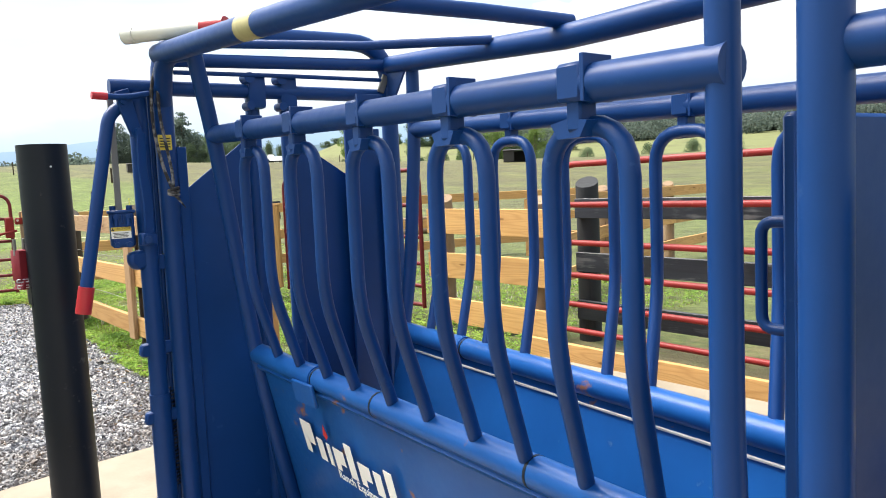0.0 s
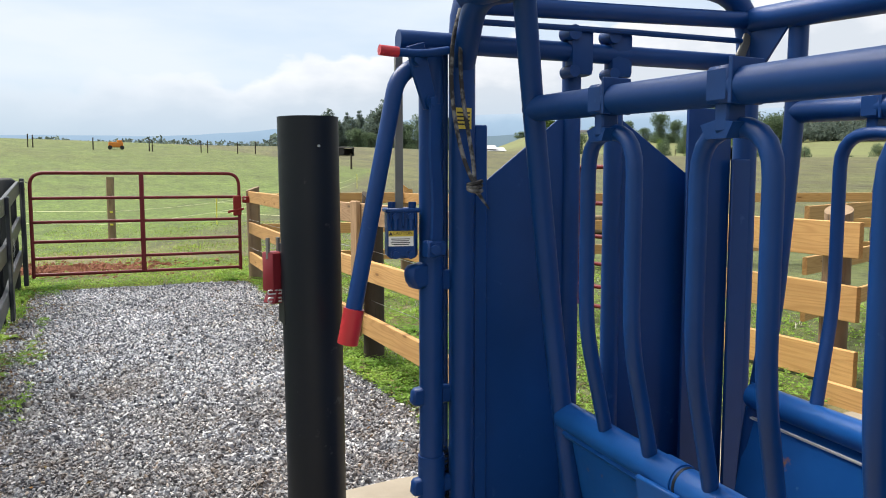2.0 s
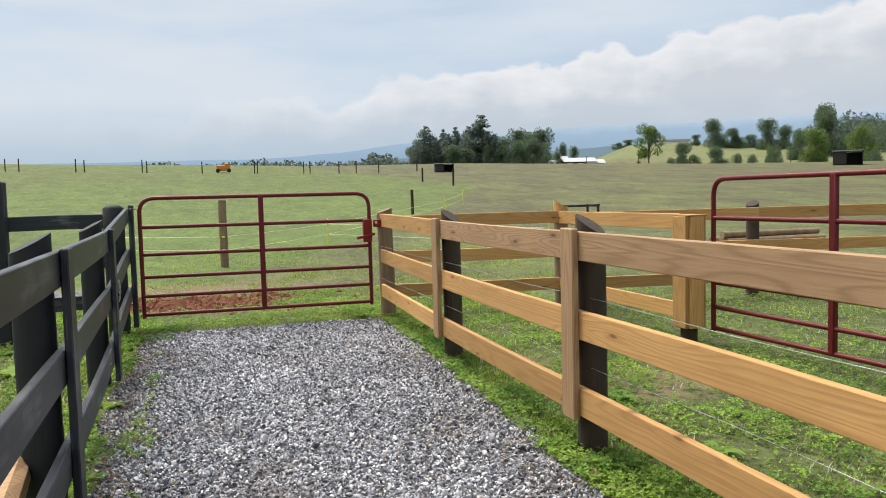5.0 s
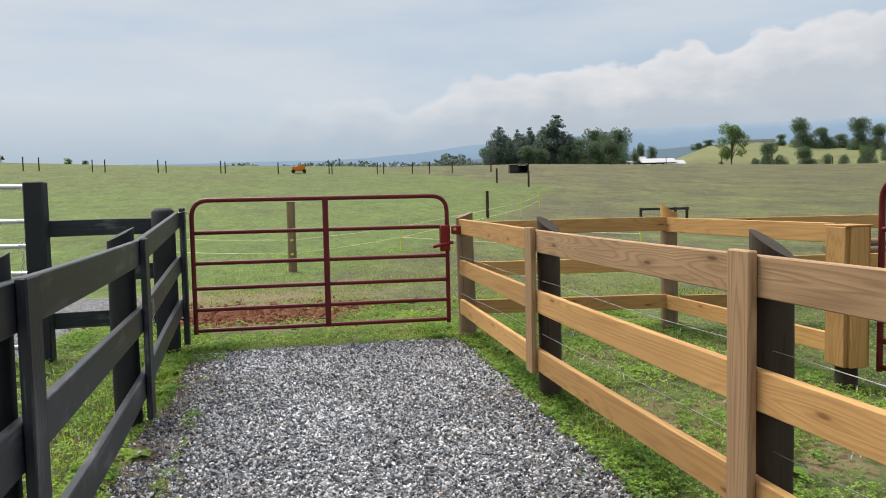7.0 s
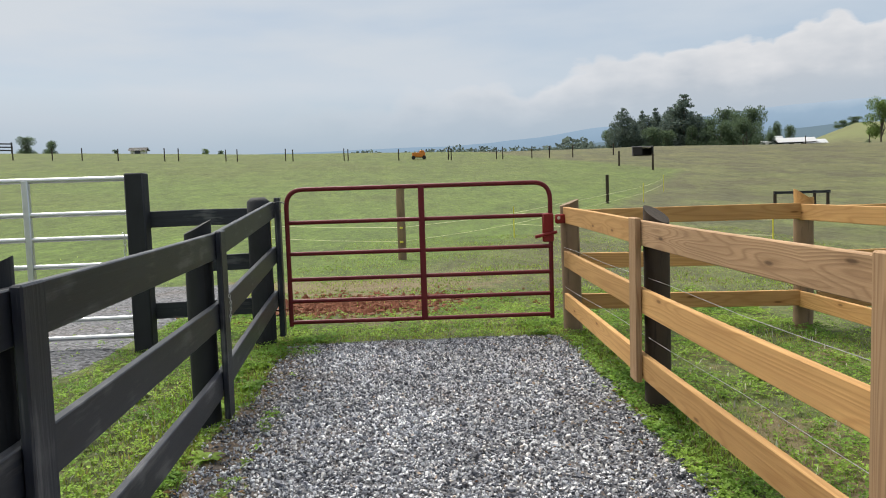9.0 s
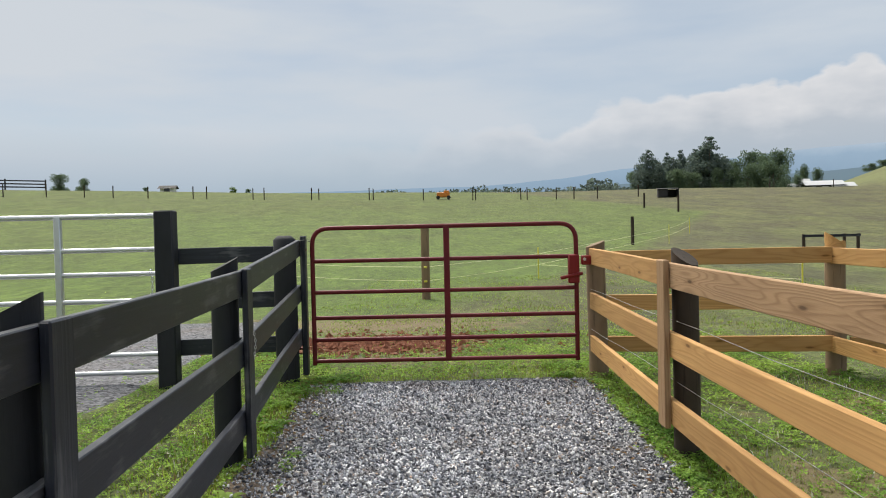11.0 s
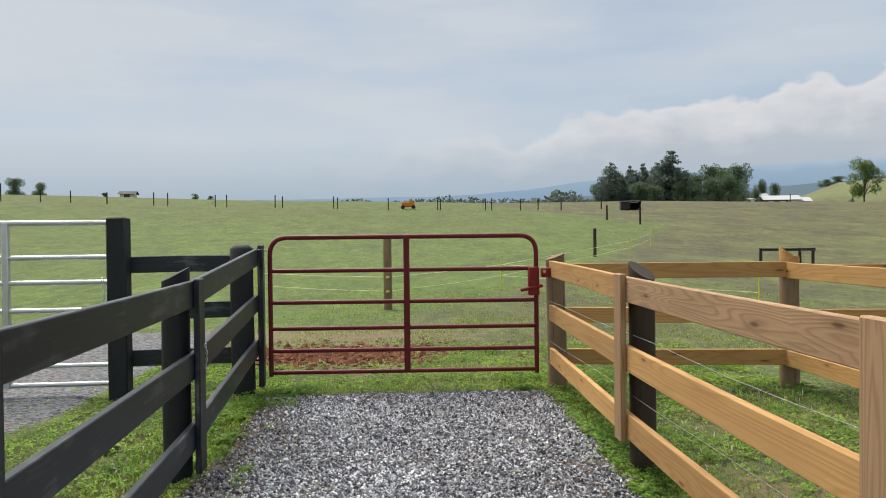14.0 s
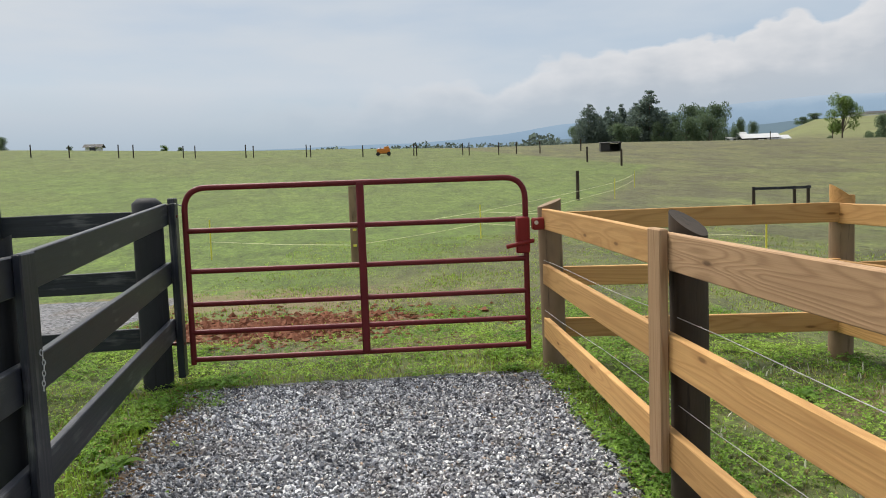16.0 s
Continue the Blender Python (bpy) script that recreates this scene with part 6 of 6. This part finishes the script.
NEAR_GRASS = [(-2.6, -0.5, 4.2, 13.5, 1.3), (1.6, 4.2, 4.2, 12.5, 1.6), (-3.0, 4.2, 11.1, 14.0, 1.2), (4.2, 7.5, 4.5, 12.0, 0.6), (-0.8, -0.20, 4.2, 11.4, 3.0), (1.68, 2.1, 4.2, 11.4, 3.0)]
grass("lane_grass", "short bright green grass along the fences", NEAR_GRASS, 165000, 0.029, 0.0042, BLADES, 2)
grass("fence_row_grass", "taller yellow-green grass along the foot of the black fence", [(-1.15, -0.50, 4.3, 11.2, 1.0), (-2.4, -1.0, 4.5, 10.0, 0.35), (1.95, 2.25, 4.3, 11.2, 0.5)], 7000, 0.062, 0.0050, TALL_BLADES, 31)


def clover(areas, n):
    """Low three-leaved clover in thick drifts, each leaflet a small folded kite."""
    rng = np.random.default_rng(6)
    size = np.array([(a[1] - a[0]) * (a[3] - a[2]) * (a[4] if len(a) > 4 else 1) for a in areas])
    verts, faces = [], []
    for k in rng.choice(len(areas), n, p=size / size.sum()):
        a = areas[k]
        x, y = rng.uniform(a[0], a[1]), rng.uniform(a[2], a[3])
        drift = noise.noise((x * 1.1, y * 1.1, 8.0)) + 0.5 * noise.noise((x * 3.1, y * 3.1, 4.0))
        if drift < -0.12 and rng.random() < 0.75:
            continue
        if y > 9.9 and x < -2.15 + 0.1 * (y - 9.9) + 0.2 * noise.noise((x, y, 2)) and rng.random() > 0.03:
            continue
        creep = x < gravel_left(y) + 0.30 and noise.noise((x * 2.4, y * 1.7, 5.0)) > 0.15 and rng.random() < 0.4
        if 4.1 < y < 11.15 and gravel_left(y) + 0.02 < x < gravel_right(y) - 0.02 and not creep and rng.random() > 0.006:
            continue
        if ((x + 0.15) / 1.3) ** 2 + ((y - 13.5) / 0.95) ** 2 < 1 + 1.2 * noise.noise((x * 2, y * 2, 1)):
            continue
        z = height(x, y) + rng.uniform(0.015, 0.045) + 0.035 * max(0.0, drift)
        s, t0 = rng.uniform(0.011, 0.023), rng.uniform(0, 6.28)
        tx, ty = rng.uniform(-0.5, 0.5), rng.uniform(-0.5, 0.5)
        for j in range(3):
            t = t0 + j * 2.094
            c, d = math.cos(t) * s, math.sin(t) * s
            i = len(verts)
            for u, w, e in ((0, 0, 0), (0.75, -0.5, 0.25), (1.15, 0, 0.0), (0.75, 0.5, 0.25)):
                px_, py_ = c * u - d * w, d * u + c * w
                verts.append((x + px_, y + py_, z + tx * px_ + ty * py_ + e * s))
            faces += [(i, i + 1, i + 2), (i, i + 2, i + 3)]
    me = bpy.data.meshes.new("clover")
    me.from_pydata(verts, [], faces)
    me.materials.append(WEEDS)
    solo("clover", me, WEEDS, "low dark green clover growing thick among the grass", "weeds", kind="stuff")


clover(NEAR_GRASS, 75000)
grass("clover_heads", "pale clover heads in the grass", [(2.0, 4.0, 4.5, 11.0), (-2.0, -0.7, 5, 11), (5, 7.5, 5, 10)], 2200, 0.06, 0.006, CLOVER_WHITE, 11, "flowers")
grass("pasture_grass", "tufted pasture grass beyond the gate", [(-7, 9, 13.0, 24.0, 1.0), (-4, 6, 12.5, 17.0, 1.2)], 80000, 0.034, 0.007, BLADES, 13)


def clay_clods():
    """Trodden clods of red clay on the bare ground behind the gate."""
    rng = np.random.default_rng(41)
    octa = np.array([(1, 0, 0), (-1, 0, 0), (0, 1, 0), (0, -1, 0), (0, 0, 1), (0, 0, -1)], float)
    tri = [(0, 2, 4), (2, 1, 4), (1, 3, 4), (3, 0, 4), (2, 0, 5), (1, 2, 5), (3, 1, 5), (0, 3, 5)]
    verts, faces = [], []
    for k in range(2600):
        x, y = rng.normal(-0.15, 0.75), rng.normal(13.5, 0.45)
        r = rng.gamma(2.2, 0.008) + 0.006
        i = len(verts)
        p = octa * rng.uniform(0.55, 1.25, (6, 1)) * (r, r * rng.uniform(0.6, 1), r * 0.6) + rng.uniform(-0.2, 0.2, (6, 3)) * r
        verts += [tuple(v) for v in p + (x, y, height(x, y) + r * 0.15)]
        faces += [(a + i, b + i, c + i) for a, b, c in tri]
    me = bpy.data.meshes.new("clay_clods")
    me.from_pydata(verts, [], faces)
    me.materials.append(CLAY)
    solo("clay_clods", me, CLAY, "loose clods of damp red clay behind the gate", "soil", kind="stuff")


clay_clods()


def fallen_leaves():
    """Curled dead leaves and straw lying along the edges of the lane."""
    rng = random.Random(29)
    bm = bmesh.new()
    for k in range(520):
        y = rng.uniform(4.3, 11.0)
        if rng.random() < 0.6:
            x = gravel_left(y) + abs(rng.gauss(0, 0.22))
        else:
            x = gravel_right(y) - abs(rng.gauss(0, 0.30))
        z, s, a = 0.046 + rng.uniform(0, 0.012), rng.uniform(0.008, 0.024), rng.uniform(0, 6.28)
        m = Matrix.Translation((x, y, z)) @ pose(0, 0, 0, rng.uniform(-25, 25), rng.uniform(-25, 25), math.degrees(a))
        n = 0.35 if rng.random() < 0.7 else 0.09
        v = [bm.verts.new(m @ Vector(p)) for p in ((-s, 0, 0.1 * s), (0, -s * n, 0.3 * s), (s, 0, 0.15 * s), (0, s * n, 0.3 * s), (0, 0, -0.05 * s))]
        for i in range(4):
            bm.faces.new((v[i], v[(i + 1) % 4], v[4]))
    solo("fallen_leaves", bm, DEAD_LEAF, "brown dead leaves and straw scattered on the gravel", "leaves", kind="stuff")


fallen_leaves()


def weed(name, label, n, size, seed):
    """A rosette of broad arching leaves."""
    rng = random.Random(seed)
    w = thing(name, label, "weed", (0, 0, 0), "lane weeds")
    for k in range(n):
        a, ln = 2 * math.pi * k / n + rng.uniform(-0.4, 0.4), size * rng.uniform(0.7, 1.2)
        bm = bmesh.new()
        rows = []
        for j in range(5):
            t = j / 4
            wd = ln * 0.20 * math.sin(math.pi * (0.12 + 0.86 * t))
            c = Vector((ln * t * 0.85, 0, ln * (0.75 * t - 0.55 * t * t) + 0.005))
            rows.append([bm.verts.new(c + Vector((0, s * wd, 0.25 * wd * abs(s)))) for s in (-1, 0, 1)])
        for p, q in zip(rows, rows[1:]):
            for s in range(2):
                bm.faces.new((p[s], p[s + 1], q[s + 1], q[s]))
        bm.transform(Matrix.Rotation(a, 4, "Z"))
        part("leaf", bm, WEEDS, w)
    return w


def plant_weeds():
    rng = random.Random(17)
    kinds = [weed("broadleaf_weed", "low broadleaf weed growing at the edge of the gravel", 8, 0.13, 1), weed("dock_plant", "green dock plant growing beside the fence", 10, 0.20, 2)]
    spots = [(-0.66, 10.4), (-0.58, 9.75), (-0.72, 9.2), (-0.55, 8.3), (-0.63, 7.6), (-0.75, 7.0), (-0.60, 10.85), (1.98, 9.6), (2.3, 8.3), (2.6, 7.2), (1.95, 7.7), (2.9, 9.4), (-1.2, 8.0), (-1.4, 9.6),
             (-1.0, 7.2), (2.2, 10.4), (3.1, 6.6), (2.5, 6.1), (3.4, 8.0), (-0.50, 6.1), (-0.52, 6.9), (3.3, 10.2), (2.2, 5.6), (-1.7, 10.6), (-0.9, 10.0)]
    for k, (x, y) in enumerate(spots):
        m = pose(x, y, height(x, y) - 0.01, 0, 0, rng.uniform(0, 360)) @ Matrix.Diagonal((*[rng.uniform(0.5, 0.95) * (1.15 if x < 0 else 0.85)] * 3, 1))
        if k < 2:
            kinds[k].matrix_basis = m
        else:
            base = kinds[k % 2]
            keep = base.matrix_basis.copy()
            base.matrix_basis = Matrix()
            copy_thing(base, m)
            base.matrix_basis = keep


plant_weeds()
